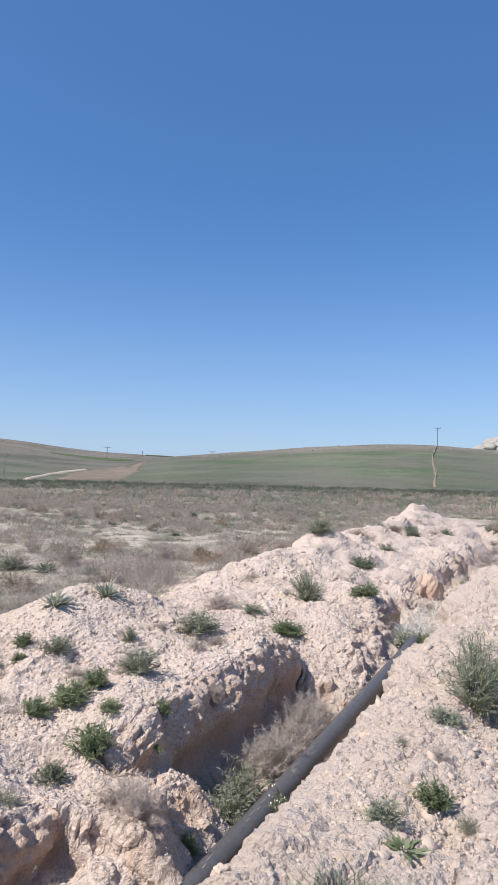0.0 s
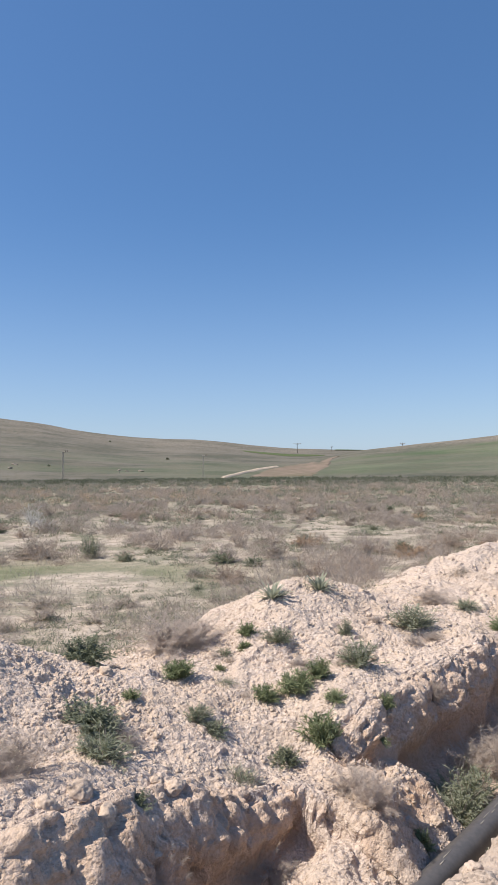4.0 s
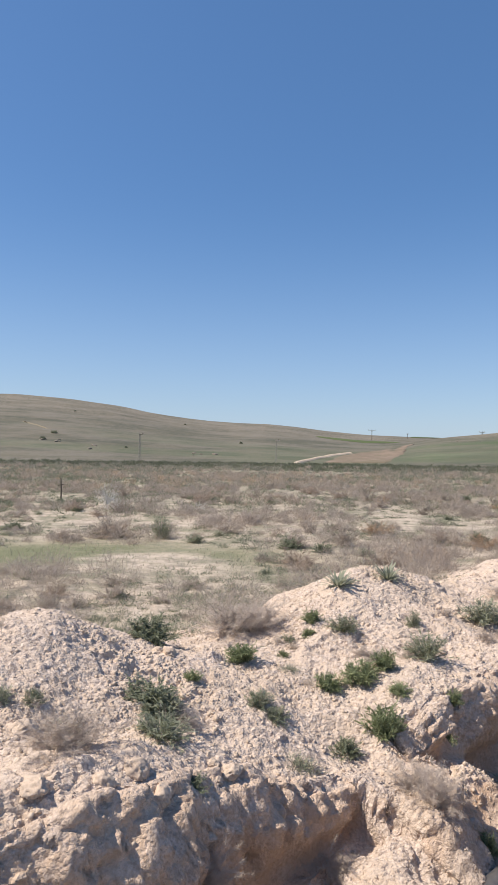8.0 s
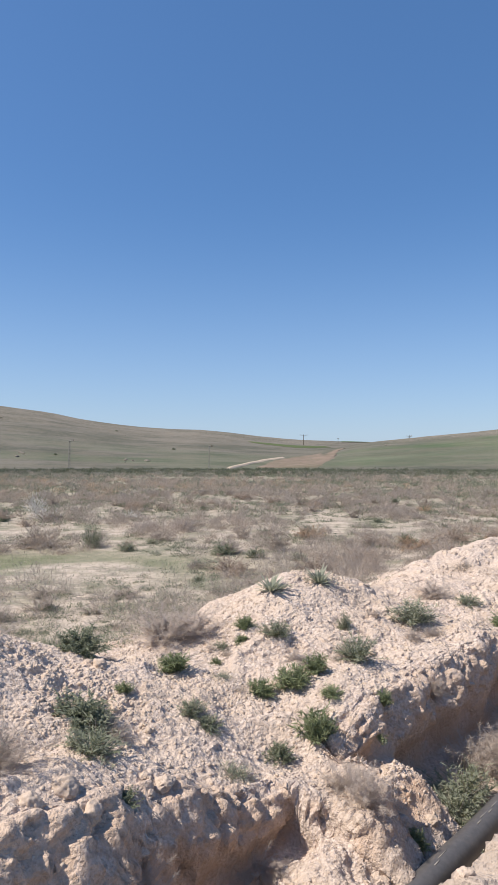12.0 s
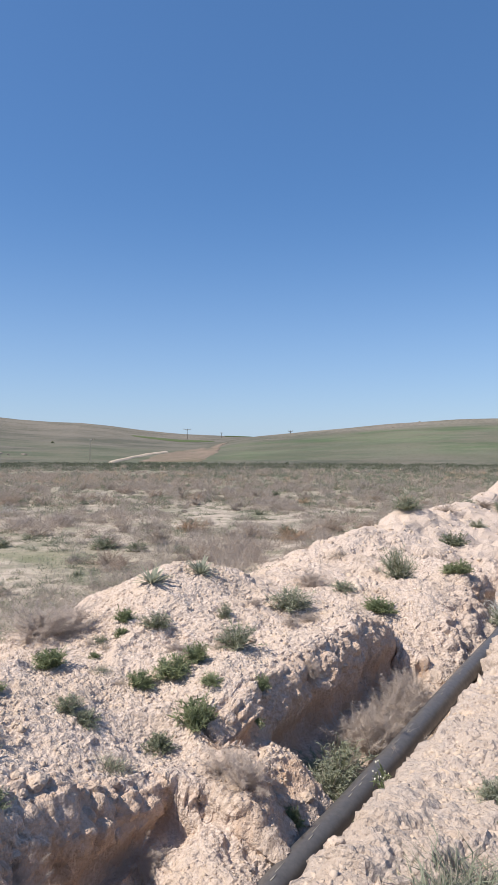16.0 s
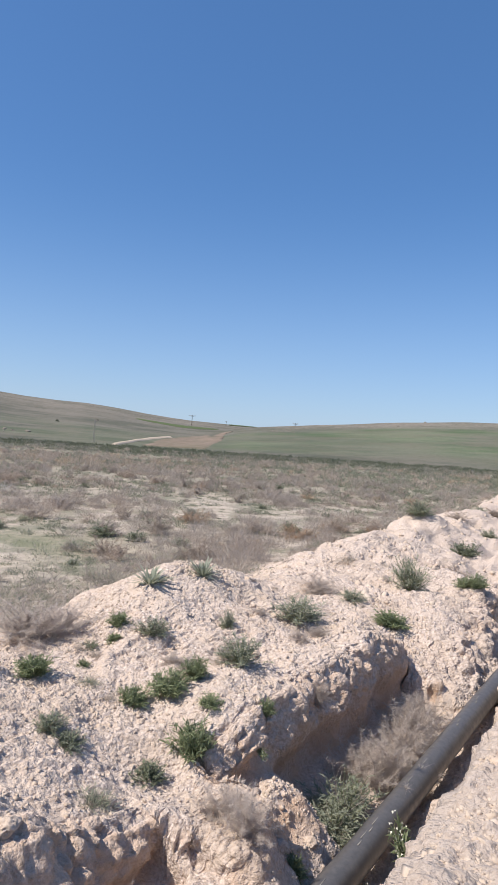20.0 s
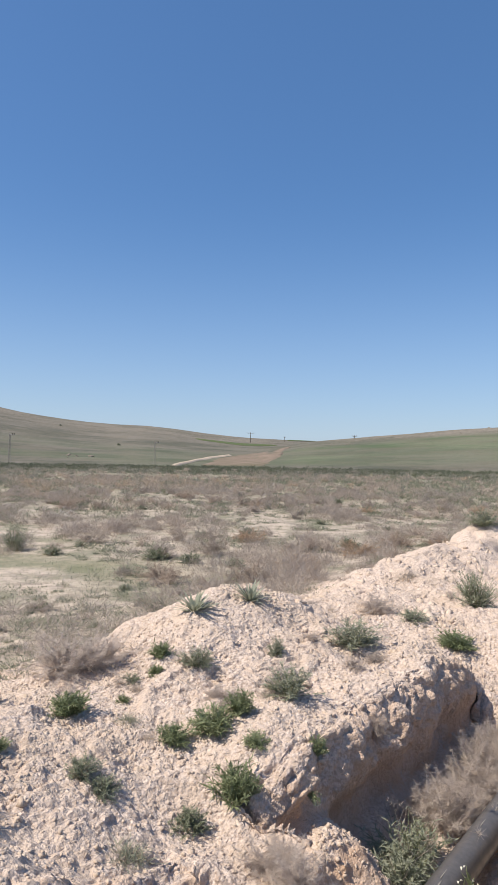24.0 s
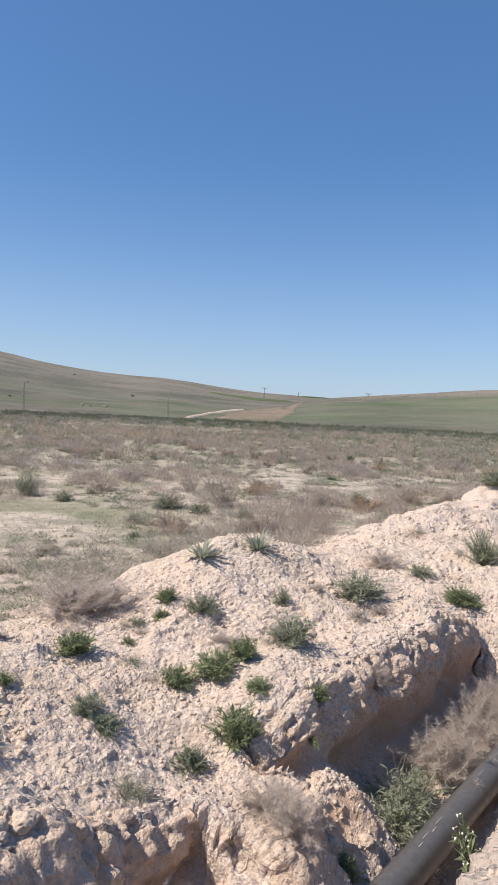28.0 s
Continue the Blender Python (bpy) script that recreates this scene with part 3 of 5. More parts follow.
M_TWIG = plant_material("pale_dry_twig", (0.45, 0.38, 0.33), (0.64, 0.56, 0.50), 0.4)
M_HAZE = plant_material("dry_twig", (0.35, 0.295, 0.25), (0.53, 0.46, 0.405), 0.35)
M_TWIG_RED = plant_material("reddish_dry_twig", (0.36, 0.285, 0.23), (0.52, 0.43, 0.36), 0.35)
M_STRAW = plant_material("straw", (0.38, 0.325, 0.27), (0.55, 0.48, 0.41), 0.25)
M_STEM = plant_material("green_stem", (0.16, 0.19, 0.09), (0.30, 0.30, 0.18), 0)
M_GREEN = plant_material("fresh_leaf", (0.165, 0.205, 0.105), (0.32, 0.355, 0.21), 0.45)
M_GREY = plant_material("greyish_leaf", (0.21, 0.235, 0.165), (0.40, 0.41, 0.315), 0.35)
M_DARK = plant_material("dark_leaf", (0.15, 0.177, 0.12), (0.28, 0.30, 0.215), 0.38)
M_THISTLE = plant_material("thistle_leaf", (0.25, 0.275, 0.20), (0.42, 0.435, 0.34), 0.4)
M_SAGE = plant_material("sage_leaf", (0.155, 0.172, 0.115), (0.29, 0.295, 0.215), 0.3)
M_SCRUB = plant_material("olive_scrub", (0.105, 0.12, 0.08), (0.20, 0.205, 0.145), 0.3)
M_FAR = plant_material("grey_dry_twig", (0.26, 0.243, 0.195), (0.40, 0.372, 0.305), 0.35)
M_RUST = plant_material("rusty_dry_twig", (0.40, 0.285, 0.20), (0.53, 0.40, 0.29), 0.35)
M_PALE = plant_material("silvery_twig", (0.52, 0.50, 0.46), (0.72, 0.69, 0.64), 0)
M_PETAL = plant_material("white_petal", (0.72, 0.70, 0.55), (0.82, 0.80, 0.70), 0.3)


def stone_material(name, a, b, c):
    m, t, p = material(name, 0.93)
    isl = t.nodes.new("ShaderNodeNewGeometry").outputs["Random Per Island"]
    rnd = t.nodes.new("ShaderNodeObjectInfo").outputs["Random"]
    col = ramp(t, math_node(t, "FRACT", math_node(t, "ADD", isl, rnd)), (0.0, a), (0.5, b), (1.0, c))
    col = mix(t, noise_tex(t, 60, 5, 0.7), col, (0.56, 0.45, 0.365))
    t.links.new(col, p.inputs["Base Color"])
    bump(t, p, noise_tex(t, 110, 5, 0.7), 0.006, 0.7)
    return m


M_STONE = stone_material("soil_stone", (0.42, 0.33, 0.26), (0.53, 0.43, 0.345), (0.62, 0.51, 0.42))


def boulder_material():
    m, t, p = material("pale_clod", 0.95)
    rnd = t.nodes.new("ShaderNodeObjectInfo").outputs["Random"]
    fine = noise_tex(t, 5, 7, 0.75)
    col = mix(t, ramp(t, fine, (0.36, (0, 0, 0)), (0.64, (1,) * 3)), (0.38, 0.295, 0.232), (0.62, 0.505, 0.42))
    col = mix(t, math_node(t, "MULTIPLY", rnd, 0.5), col, (0.52, 0.40, 0.31))
    t.links.new(col, p.inputs["Base Color"])
    bump(t, p, noise_tex(t, 9, 8, 0.8), 0.0012, 0.8)
    return m


M_BOULDER = boulder_material()


def pipe_material():
    m, t, p = material("black_polyethylene", 0.42)
    p.inputs["Specular IOR Level"].default_value = 0.5
    # dust, and the sunlit look of the upper side, coloured in by normal Z
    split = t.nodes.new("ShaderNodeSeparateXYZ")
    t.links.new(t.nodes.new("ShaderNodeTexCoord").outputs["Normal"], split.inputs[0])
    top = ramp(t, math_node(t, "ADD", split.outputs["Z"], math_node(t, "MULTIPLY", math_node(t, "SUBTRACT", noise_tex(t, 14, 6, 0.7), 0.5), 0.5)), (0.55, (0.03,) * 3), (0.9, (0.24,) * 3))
    dust_and_light = math_node(t, "MULTIPLY", top, ramp(t, noise_tex(t, 30, 7, 0.75), (0.35, (0.5,) * 3), (0.7, (1,) * 3)))
    col = mix(t, dust_and_light, (0.030, 0.032, 0.037), (0.40, 0.36, 0.33))
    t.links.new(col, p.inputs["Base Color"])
    t.links.new(ramp(t, noise_tex(t, 22, 6, 0.7), (0.4, (0.34,) * 3), (0.8, (0.6,) * 3)), p.inputs["Roughness"])
    bump(t, p, noise_tex(t, 70, 4, 0.6), 0.001, 0.3)
    return m


def plain_material(name, a, b, scale, rough=0.9, detail=5):
    m, t, p = material(name, rough)
    t.links.new(mix(t, noise_tex(t, scale, detail, 0.7), a, b), p.inputs["Base Color"])
    return m


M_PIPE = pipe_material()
M_MARK = plain_material("pale_print", (0.34, 0.32, 0.29), (0.16, 0.15, 0.14), 60)
M_ROAD = plain_material("packed_dirt", (0.42, 0.33, 0.25), (0.56, 0.46, 0.36), 0.5)
M_TRACK = plain_material("trodden_earth", (0.15, 0.13, 0.085), (0.29, 0.24, 0.175), 0.4, detail=8)
M_HILLROCK = plain_material("lichened_rock", (0.14, 0.125, 0.10), (0.29, 0.25, 0.21), 1.5)
def bare_material():
    m, t, p = material("bare_red_earth", 0.95)
    col = mix(t, ramp(t, noise_tex(t, 0.16, 9, 0.75), (0.38, (0, 0, 0)), (0.6, (1,) * 3)), (0.15, 0.118, 0.083), (0.265, 0.195, 0.15))
    col = mix(t, ramp(t, noise_tex(t, 0.05, 6, 0.7), (0.45, (0, 0, 0)), (0.6, (0.5,) * 3)), col, (0.13, 0.12, 0.07))
    t.links.new(col, p.inputs["Base Color"])
    return m


M_BARE = bare_material()
M_CROP = plain_material("dark_crop", (0.06, 0.085, 0.03), (0.11, 0.135, 0.05), 0.06)
M_STEEL = plain_material("weathered_steel", (0.26, 0.24, 0.21), (0.38, 0.35, 0.31), 3, 0.6)
M_WOOD = plain_material("tarred_timber", (0.07, 0.055, 0.045), (0.14, 0.115, 0.09), 12)
M_ROCK = plain_material("white_limestone", (0.22, 0.20, 0.17), (0.50, 0.46, 0.41), 0.5, detail=8)


# ---- plant meshes, each a few sorts ----
def mesh_pair(name, pieces_mats):
    return [(n_, mesh_from(name + "_" + n_, *join(*pcs), mat)) for n_, pcs, mat in pieces_mats]


def slivers(B, D, L, W, rng):
    """Hair-thin twigs: base B, way D, length L, width W."""
    D = D / (np.linalg.norm(D, axis=1, keepdims=True) + 1e-9)
    side = np.cross(D, rng.normal(size=D.shape))
    side *= (0.5 * W / (np.linalg.norm(side, axis=1) + 1e-9))[:, None]
    co = np.stack([B - side, B + side, B + D * L[:, None]], 1).reshape(-1, 3)
    return co, np.arange(len(co)).reshape(-1, 3)


def dry_bush_kind(seed, mat, k=56, per=190, fat=0.0036, tall=0.92, length=0.085):
    """A rounded bush of wiry stems under a haze of hair-thin twigs."""
    rng = np.random.default_rng(seed)
    P, R = stems_of(k, rng, 0.46, tall * 0.9, 0.02, 0.20, 4, fat, 0.40)
    Q, _ = twigs_on(P, per, rng, length, 0.003, 2, 1.2)
    d = Q[:, -1] - Q[:, 0] + rng.normal(size=(len(Q), 3)) * 0.02
    hair = slivers(Q[:, 0], d, np.linalg.norm(d, axis=1), fat * 0.85 * rng.uniform(0.6, 1.4, len(d)), rng)
    return mesh_pair("dry_bush", [("brushwood", [tubes(P, R)], mat), ("twiggery", [hair], mat)])


def leafy_kind(seed, mat, k=42, per=20, leaf=0.15, width=0.045, low=0.08, tall=0.85, droop=0.2, dry=0):
    rng = np.random.default_rng(seed)
    P, R = stems_of(k, rng, 0.46, tall, low, 0.08, 4, 0.008)
    Q, _ = twigs_on(P, per, rng, leaf, 0.003)
    d = Q[:, -1] - Q[:, 0]
    L = np.linalg.norm(d, axis=1) * rng.uniform(0.8, 1.3, len(d))
    out = [("brushwood", [tubes(P, R)], M_STEM), ("foliage", [leaf_blades(Q[:, 0], d, L, width * rng.uniform(0.6, 1.3, len(d)), rng, droop)], mat)]
    if dry:
        P2, R2 = stems_of(dry, rng, 0.55, 1.05, 0.1, 0.2, 4, 0.005)
        out.append(("deadwood", [tubes(P2, R2)], M_TWIG))
    return mesh_pair("leafy_weed", out)


def rosette_kind(seed, mat, k=26, length=0.55, width=0.11, rise=0.55):
    """A thistle: long toothed leaves out of one heart."""
    rng = np.random.default_rng(seed)
    a = rng.uniform(0, 2 * np.pi, k)
    up = rng.uniform(0.15, 1.0, k) * rise
    D = np.stack([np.cos(a), np.sin(a), up * 1.6], 1)
    D /= np.linalg.norm(D, axis=1, keepdims=True)
    L = length * rng.uniform(0.65, 1.15, k)
    pieces = []
    t = np.linspace(0, 1, 6)
    for i in range(k):
        line = D[i] * L[i] * t[:, None] + np.array((0, 0, -1.0)) * (t[:, None] ** 2) * L[i] * 0.22
        line[:, 2] = np.maximum(line[:, 2], 0.01)
        sd = np.cross(D[i], (0, 0, 1.0))
        sd /= np.linalg.norm(sd) + 1e-9
        wd = width * np.array((0.35, 0.9, 1.0, 0.8, 0.5, 0.02))
        lft = line - sd * (wd * (1 + 0.35 * np.array((0, 1, -1, 1, -1, 0))))[:, None] + np.array((0, 0, 1.0)) * (wd * 0.35)[:, None]
        rgt = line + sd * (wd * (1 + 0.35 * np.array((0, -1, 1, -1, 1, 0))))[:, None] + np.array((0, 0, 1.0)) * (wd * 0.35)[:, None]
        co = np.stack([lft, line, rgt], 1).reshape(-1, 3)
        f = []
        for j in range(5):
            b = j * 3
            for c in (0, 1):
                f += [(b + c, b + c + 1, b + c + 4), (b + c, b + c + 4, b + c + 3)]
        pieces.append((co, np.array(f)))
    heart = leaf_blades(rng.normal(size=(14, 3)) * 0.02 + np.array((0, 0, 0.02)), rng.normal(size=(14, 3)) * 0.4 + np.array((0, 0, 1.0)), np.full(14, length * 0.5), np.full(14, width), rng, 0.0)
    return mesh_pair("thistle", [("leaf", [q], mat) for q in pieces] + [("heart", [heart], mat)])


def tuft_kind(seed, mat, k=260, tall=1.0, spread=0.5, width=0.011, lean=0.8):
    rng = np.random.default_rng(seed)
    P, R = stems_of(k, rng, spread, tall, 0.25, 0.1, 4, 0.005, 0.5)
    B = P[:, 0] + rng.normal(size=(k, 3)) * np.array((0.09, 0.09, 0))
    d = P[:, -1] - P[:, 0]
    blades = leaf_blades(B, d, np.linalg.norm(d, axis=1), np.full(k, width), rng, 0.22)
    return mesh_pair("grass_tuft", [("foliage", [blades], mat), ("straw", [tubes(P[: k // 6], R[: k // 6] * 0.6)], M_STRAW)])


def flower_kind(seed):
    rng = np.random.default_rng(seed)
    P, R = stems_of(16, rng, 0.30, 1.0, 0.55, 0.05, 5, 0.010, 0.4)
    Q, _ = twigs_on(P, 28, rng, 0.14, 0.003)
    d = Q[:, -1] - Q[:, 0]
    lv = leaf_blades(Q[:, 0], d, np.linalg.norm(d, axis=1) * 1.2, 0.036 * rng.uniform(0.6, 1.3, len(d)), rng, 0.1)
    B = np.repeat(P[:, -1], 7, 0) + rng.normal(size=(112, 3)) * np.array((0.03, 0.03, 0.07))
    fl = leaf_blades(B, rng.normal(size=(112, 3)), np.full(112, 0.040), np.full(112, 0.030), rng, 0)
    return mesh_pair("flowering_weed", [("brushwood", [tubes(P, R)], M_STEM), ("foliage", [lv], M_GREEN), ("blossom", [fl], M_PETAL)])


KINDS = {
    "dry": ("dry_bush", "bush", [dry_bush_kind(100 + i, M_TWIG) for i in range(3)]),
    "red": ("dry_bush", "bush", [dry_bush_kind(110 + i, M_TWIG_RED) for i in range(2)]),
    "fardry": ("dry_bush", "bush", [dry_bush_kind(103 + i, M_HAZE, 36, 120, 0.0066, 0.92, 0.11) for i in range(3)]),
    "farred": ("dry_bush", "bush", [dry_bush_kind(113 + i, M_TWIG_RED, 36, 120, 0.0066, 0.92, 0.11) for i in range(2)]),
    "rust": ("rusty_bush", "bush", [dry_bush_kind(123, M_RUST, 36, 120, 0.0066, 0.92, 0.11)]),
    "silver": ("silvery_bush", "bush", [dry_bush_kind(120 + i, M_PALE, 50, 26, 0.0065) for i in range(2)]),
    "green": ("leafy_weed", "weed", [leafy_kind(130 + i, M_GREEN, 64, 24, 0.14, 0.026, 0.20, 0.92, 0.08) for i in range(3)]),
    "grey": ("greyish_shrub", "shrub", [leafy_kind(140 + i, M_GREY, 76, 22, 0.10, 0.020, 0.06, 0.95, 0.08, 24) for i in range(3)]),
    "dark": ("leafy_bush", "bush", [leafy_kind(150 + i, M_DARK, 76, 24, 0.10, 0.028, 0.06, 0.95, 0.1) for i in range(2)]),
    "shrub": ("greyish_shrub", "shrub", [leafy_kind(210 + i, M_GREY, 90, 20, 0.085, 0.014, 0.05, 1.0, 0.05, 44) for i in range(2)]),
    "thistle": ("thistle", "weed", [rosette_kind(160 + i, M_THISTLE, 46, 0.58, 0.024, 1.2) for i in range(2)]),
    "rosette": ("broad_leaf_weed", "weed", [rosette_kind(170 + i, M_GREEN, 20, 0.46, 0.036, 1.7) for i in range(2)]),
    "tuft": ("grass_tuft", "grass", [tuft_kind(180 + i, M_GREY) for i in range(3)]),
    "straw": ("dry_grass_tuft", "grass", [tuft_kind(190 + i, M_STRAW, 140) for i in range(2)]),
    "flower": ("flowering_weed", "weed", [flower_kind(200 + i) for i in range(2)]),
}
PLACED = 0


def plant(kind, x, y, w, h, label, group="", z=None, tilt=0.0, sink=0.02):
    """One plant w wide and h high, rooted at (x, y)."""
    global PLACED
    name, cat, sorts = KINDS[kind]
    p, nrm = drop(x, y)
    if z is not None:
        p, nrm, _, _ = TREE.find_nearest(Vector((x, y, z)))
    up = (Vector((0, 0, 1)) * (1 - tilt) + nrm * tilt).normalized()
    m = Matrix.Translation(p - up * sink) @ up.to_track_quat("Z", "Y").to_matrix().to_4x4() @ pose(0, 0, 0, 0, 0, (PLACED * 137.5) % 360)
    ob = thing(name, m, label, cat, group, (w, w, h))
    for n_, me in sorts[PLACED % len(sorts)]:
        part(n_, me, ob)
    PLACED += 1
    return ob


# ---- stones and crumbs ----
def ico(sub):
    bm = bmesh.new()
    bmesh.ops.create_icosphere(bm, subdivisions=sub, radius=1)
    bm.verts.ensure_lookup_table()
    co = np.array([v.co[:] for v in bm.verts])
    f = np.array([[v.index for v in q.verts] for q in bm.faces])
    bm.free()
    return co, f


CHIP = (np.array([(1, 0, 0), (-1, 0, 0), (0, 1, 0), (0, -1, 0), (0, 0, 1), (0, 0, -1.0)]), np.array([(0, 2, 4), (2, 1, 4), (1, 3, 4), (3, 0, 4), (2, 0, 5), (1, 2, 5), (3, 1, 5), (0, 3, 5)]))
ICO3 = ico(3)
ICO4 = ico(4)


def turns(k, rng):
    q = rng.normal(size=(k, 4))
    q /= np.linalg.norm(q, axis=1, keepdims=True)
    a, b, c, d = q.T
    return np.stack([1 - 2 * (c * c + d * d), 2 * (b * c - a * d), 2 * (b * d + a * c), 2 * (b * c + a * d), 1 - 2 * (b * b + d * d), 2 * (c * d - a * b),
                     2 * (b * d - a * c), 2 * (c * d + a * b), 1 - 2 * (b * b + c * c)], -1).reshape(k, 3, 3)


def crumbs(name, label, k, smin, lo, hi, rng, mat, sizes):
    """Loose crumbs and pebbles strewn over a stretch of dug soil."""
    s = rng.uniform(lo[0], hi[0], k)
    n_ = rng.uniform(lo[1], hi[1], k)
    h, spoil, face, r, az = land(s, n_)
    x, y = to_xy(s, n_)
    keep = (rng.uniform(0, 1, k) < np.maximum(spoil, face) * (0.25 + 0.75 * step(-0.4, 0.4, vnoise(x * 2.2, y * 2.2, seed=77))))
    pts = []
    size = []
    for a, b, c in zip(x[keep], y[keep], h[keep]):
        p, nrm, _, _ = TREE.find_nearest(Vector((a, b, c)))
        if nrm.z < 0.5:
            continue
        q = smin * math.exp(sizes * rng.normal() * 0.6 + 0.15)
        pts.append(p - nrm * q * 0.1)
        size.append(q)
    pts, size = np.array(pts), np.array(size)
    base, f = CHIP
    kk = len(pts)
    v = (base[None] + 0.42 * rng.uniform(-1, 1, (kk, len(base), 3))) * rng.uniform(0.5, 1.1, (kk, 1, 3))
    v = np.einsum("kvj,kij->kvi", v, turns(kk, rng)) * size[:, None, None] + pts[:, None]
    faces = (f[None] + np.arange(kk)[:, None, None] * len(base)).reshape(-1, 3)
    ob = new(name, mesh_from(name, v.reshape(-1, 3), faces, mat))
    return tagged(ob, label, "stones", kind="stuff")


def stone_mesh(seed, flat=0.6):
    rng = np.random.default_rng(seed)
    co, f = ICO3
    c = co.copy()
    for _ in range(8):
        d = rng.normal(size=3)
        d /= np.linalg.norm(d)
        over = np.maximum(c @ d - rng.uniform(0.42, 0.75), 0)
        c = c - over[:, None] * d * 0.8
    c = c * (1 + 0.16 * fbm(c[:, 0] * 2.2 + seed, c[:, 1] * 2.6, c[:, 2] * 2.6, 4, seed))[:, None]
    return mesh_from("stone", c * np.array((1.2, 0.95, flat * 1.2)), f, M_BOULDER)


STONES = [stone_mesh(300 + i, 0.55 + 0.08 * (i % 4)) for i in range(8)]


def clod_mesh(seed):
    """A crumbling lump of clay."""
    rng = np.random.default_rng(seed)
    co, f = ICO4
    c = co * (1 + 0.30 * fbm(co[:, 0] * 1.3 + seed, co[:, 1] * 1.3, co[:, 2] * 1.3, 2, seed))[:, None]
    for _ in range(6):
        d = rng.normal(size=3)
        d /= np.linalg.norm(d)
        c = c - np.maximum(c @ d - rng.uniform(0.5, 0.8), 0)[:, None] * d * 0.85
    c = c + co * (0.16 * (clods(co[:, 0] * 3 + seed, co[:, 1] * 3, co[:, 2] * 3, seed) - 0.5) + 0.14 * (clods(co[:, 0] * 7, co[:, 1] * 7, co[:, 2] * 7, seed + 9) - 0.5) + 0.07 * fbm(co[:, 0] * 9, co[:, 1] * 9, co[:, 2] * 9, 2, seed + 3))[:, None]
    return mesh_from("clod", c * np.array((1.1, 0.95, 0.72)), f, M_BOULDER)


CLODS = [clod_mesh(330 + i) for i in range(6)]


def stone(x, y, size, label, group="", z=None, i=0, turn=0.0):
    p, nrm = drop(x, y)
    if z is not None:
        p, nrm, _, _ = TREE.find_nearest(Vector((x, y, z)))
    up = (nrm * 0.35 + Vector((0, 0, 1))).normalized()
    ob = new("stone", CLODS[i % 6])
    ob.matrix_world = Matrix.Translation(p - up * size * 0.04) @ up.to_track_quat("Z", "Y").to_matrix().to_4x4() @ pose(0, 0, 0, 0, 0, turn) @ Matrix.Diagonal((size * 0.38, size * 0.38, size * 0.38, 1))
    return tagged(ob, label, "stone", group)


# ---- the pipe in the trench ----
def build_pipe():
    s = np.arange(-3.0, 9.0, 0.06)
    n_ = -0.925 + 0.04 * np.clip(s - 2.5, 0, 3.5) + 0.02 * np.sin(s * 0.8) + bend(s)
    z = -0.405 + 0.05 * np.clip(s - 2.6, 0, 4) - 0.3 * step(6.7, 7.6, s)
    x, y = to_xy(s, n_)
    line = np.stack([x, y, z], -1)
    c, f = tubes(line[None], np.full((1, len(s)), 0.076), 28)
    ob = tagged(new("pipe", mesh_from("pipe", c, f, M_PIPE, True)), "dusty black plastic water pipe with a painted-on sunlit top lying in the trench", "pipe")
    for a in (1.9, 2.26, 2.71, 2.85, 3.4, 3.62, 4.3, 4.75):
        for k, (wd, ln) in enumerate(((0.006, 0.05), (0.004, 0.09))):
            mid = np.array([np.interp(a + 0.08 * k + 0.03 * math.sin(a * 40), s, line[:, j]) for j in range(3)])
            ang = radians(96 - 9 * k)
            d = np.array((*DS, 0.0))
            side = np.array((*(-DN), 0.0)) * math.cos(ang) + np.array((0, 0, 1.0)) * math.sin(ang)
            tang = np.cross(side, d)
            q = [mid + side * 0.0774 + d * u * ln / 2 + tang * v * wd / 2 for u, v in ((-1, -1), (1, -1), (1, 1), (-1, 1))]
            q += [p - side * 0.002 for p in q]
            fc = np.array([(0, 1, 2, 3), (7, 6, 5, 4), (0, 4, 5, 1), (1, 5, 6, 2), (2, 6, 7, 3), (3, 7, 4, 0)])
            part("print_mark", mesh_from("print_mark", np.array(q), fc, M_MARK), ob, "pale worn print on the pipe")


build_pipe()

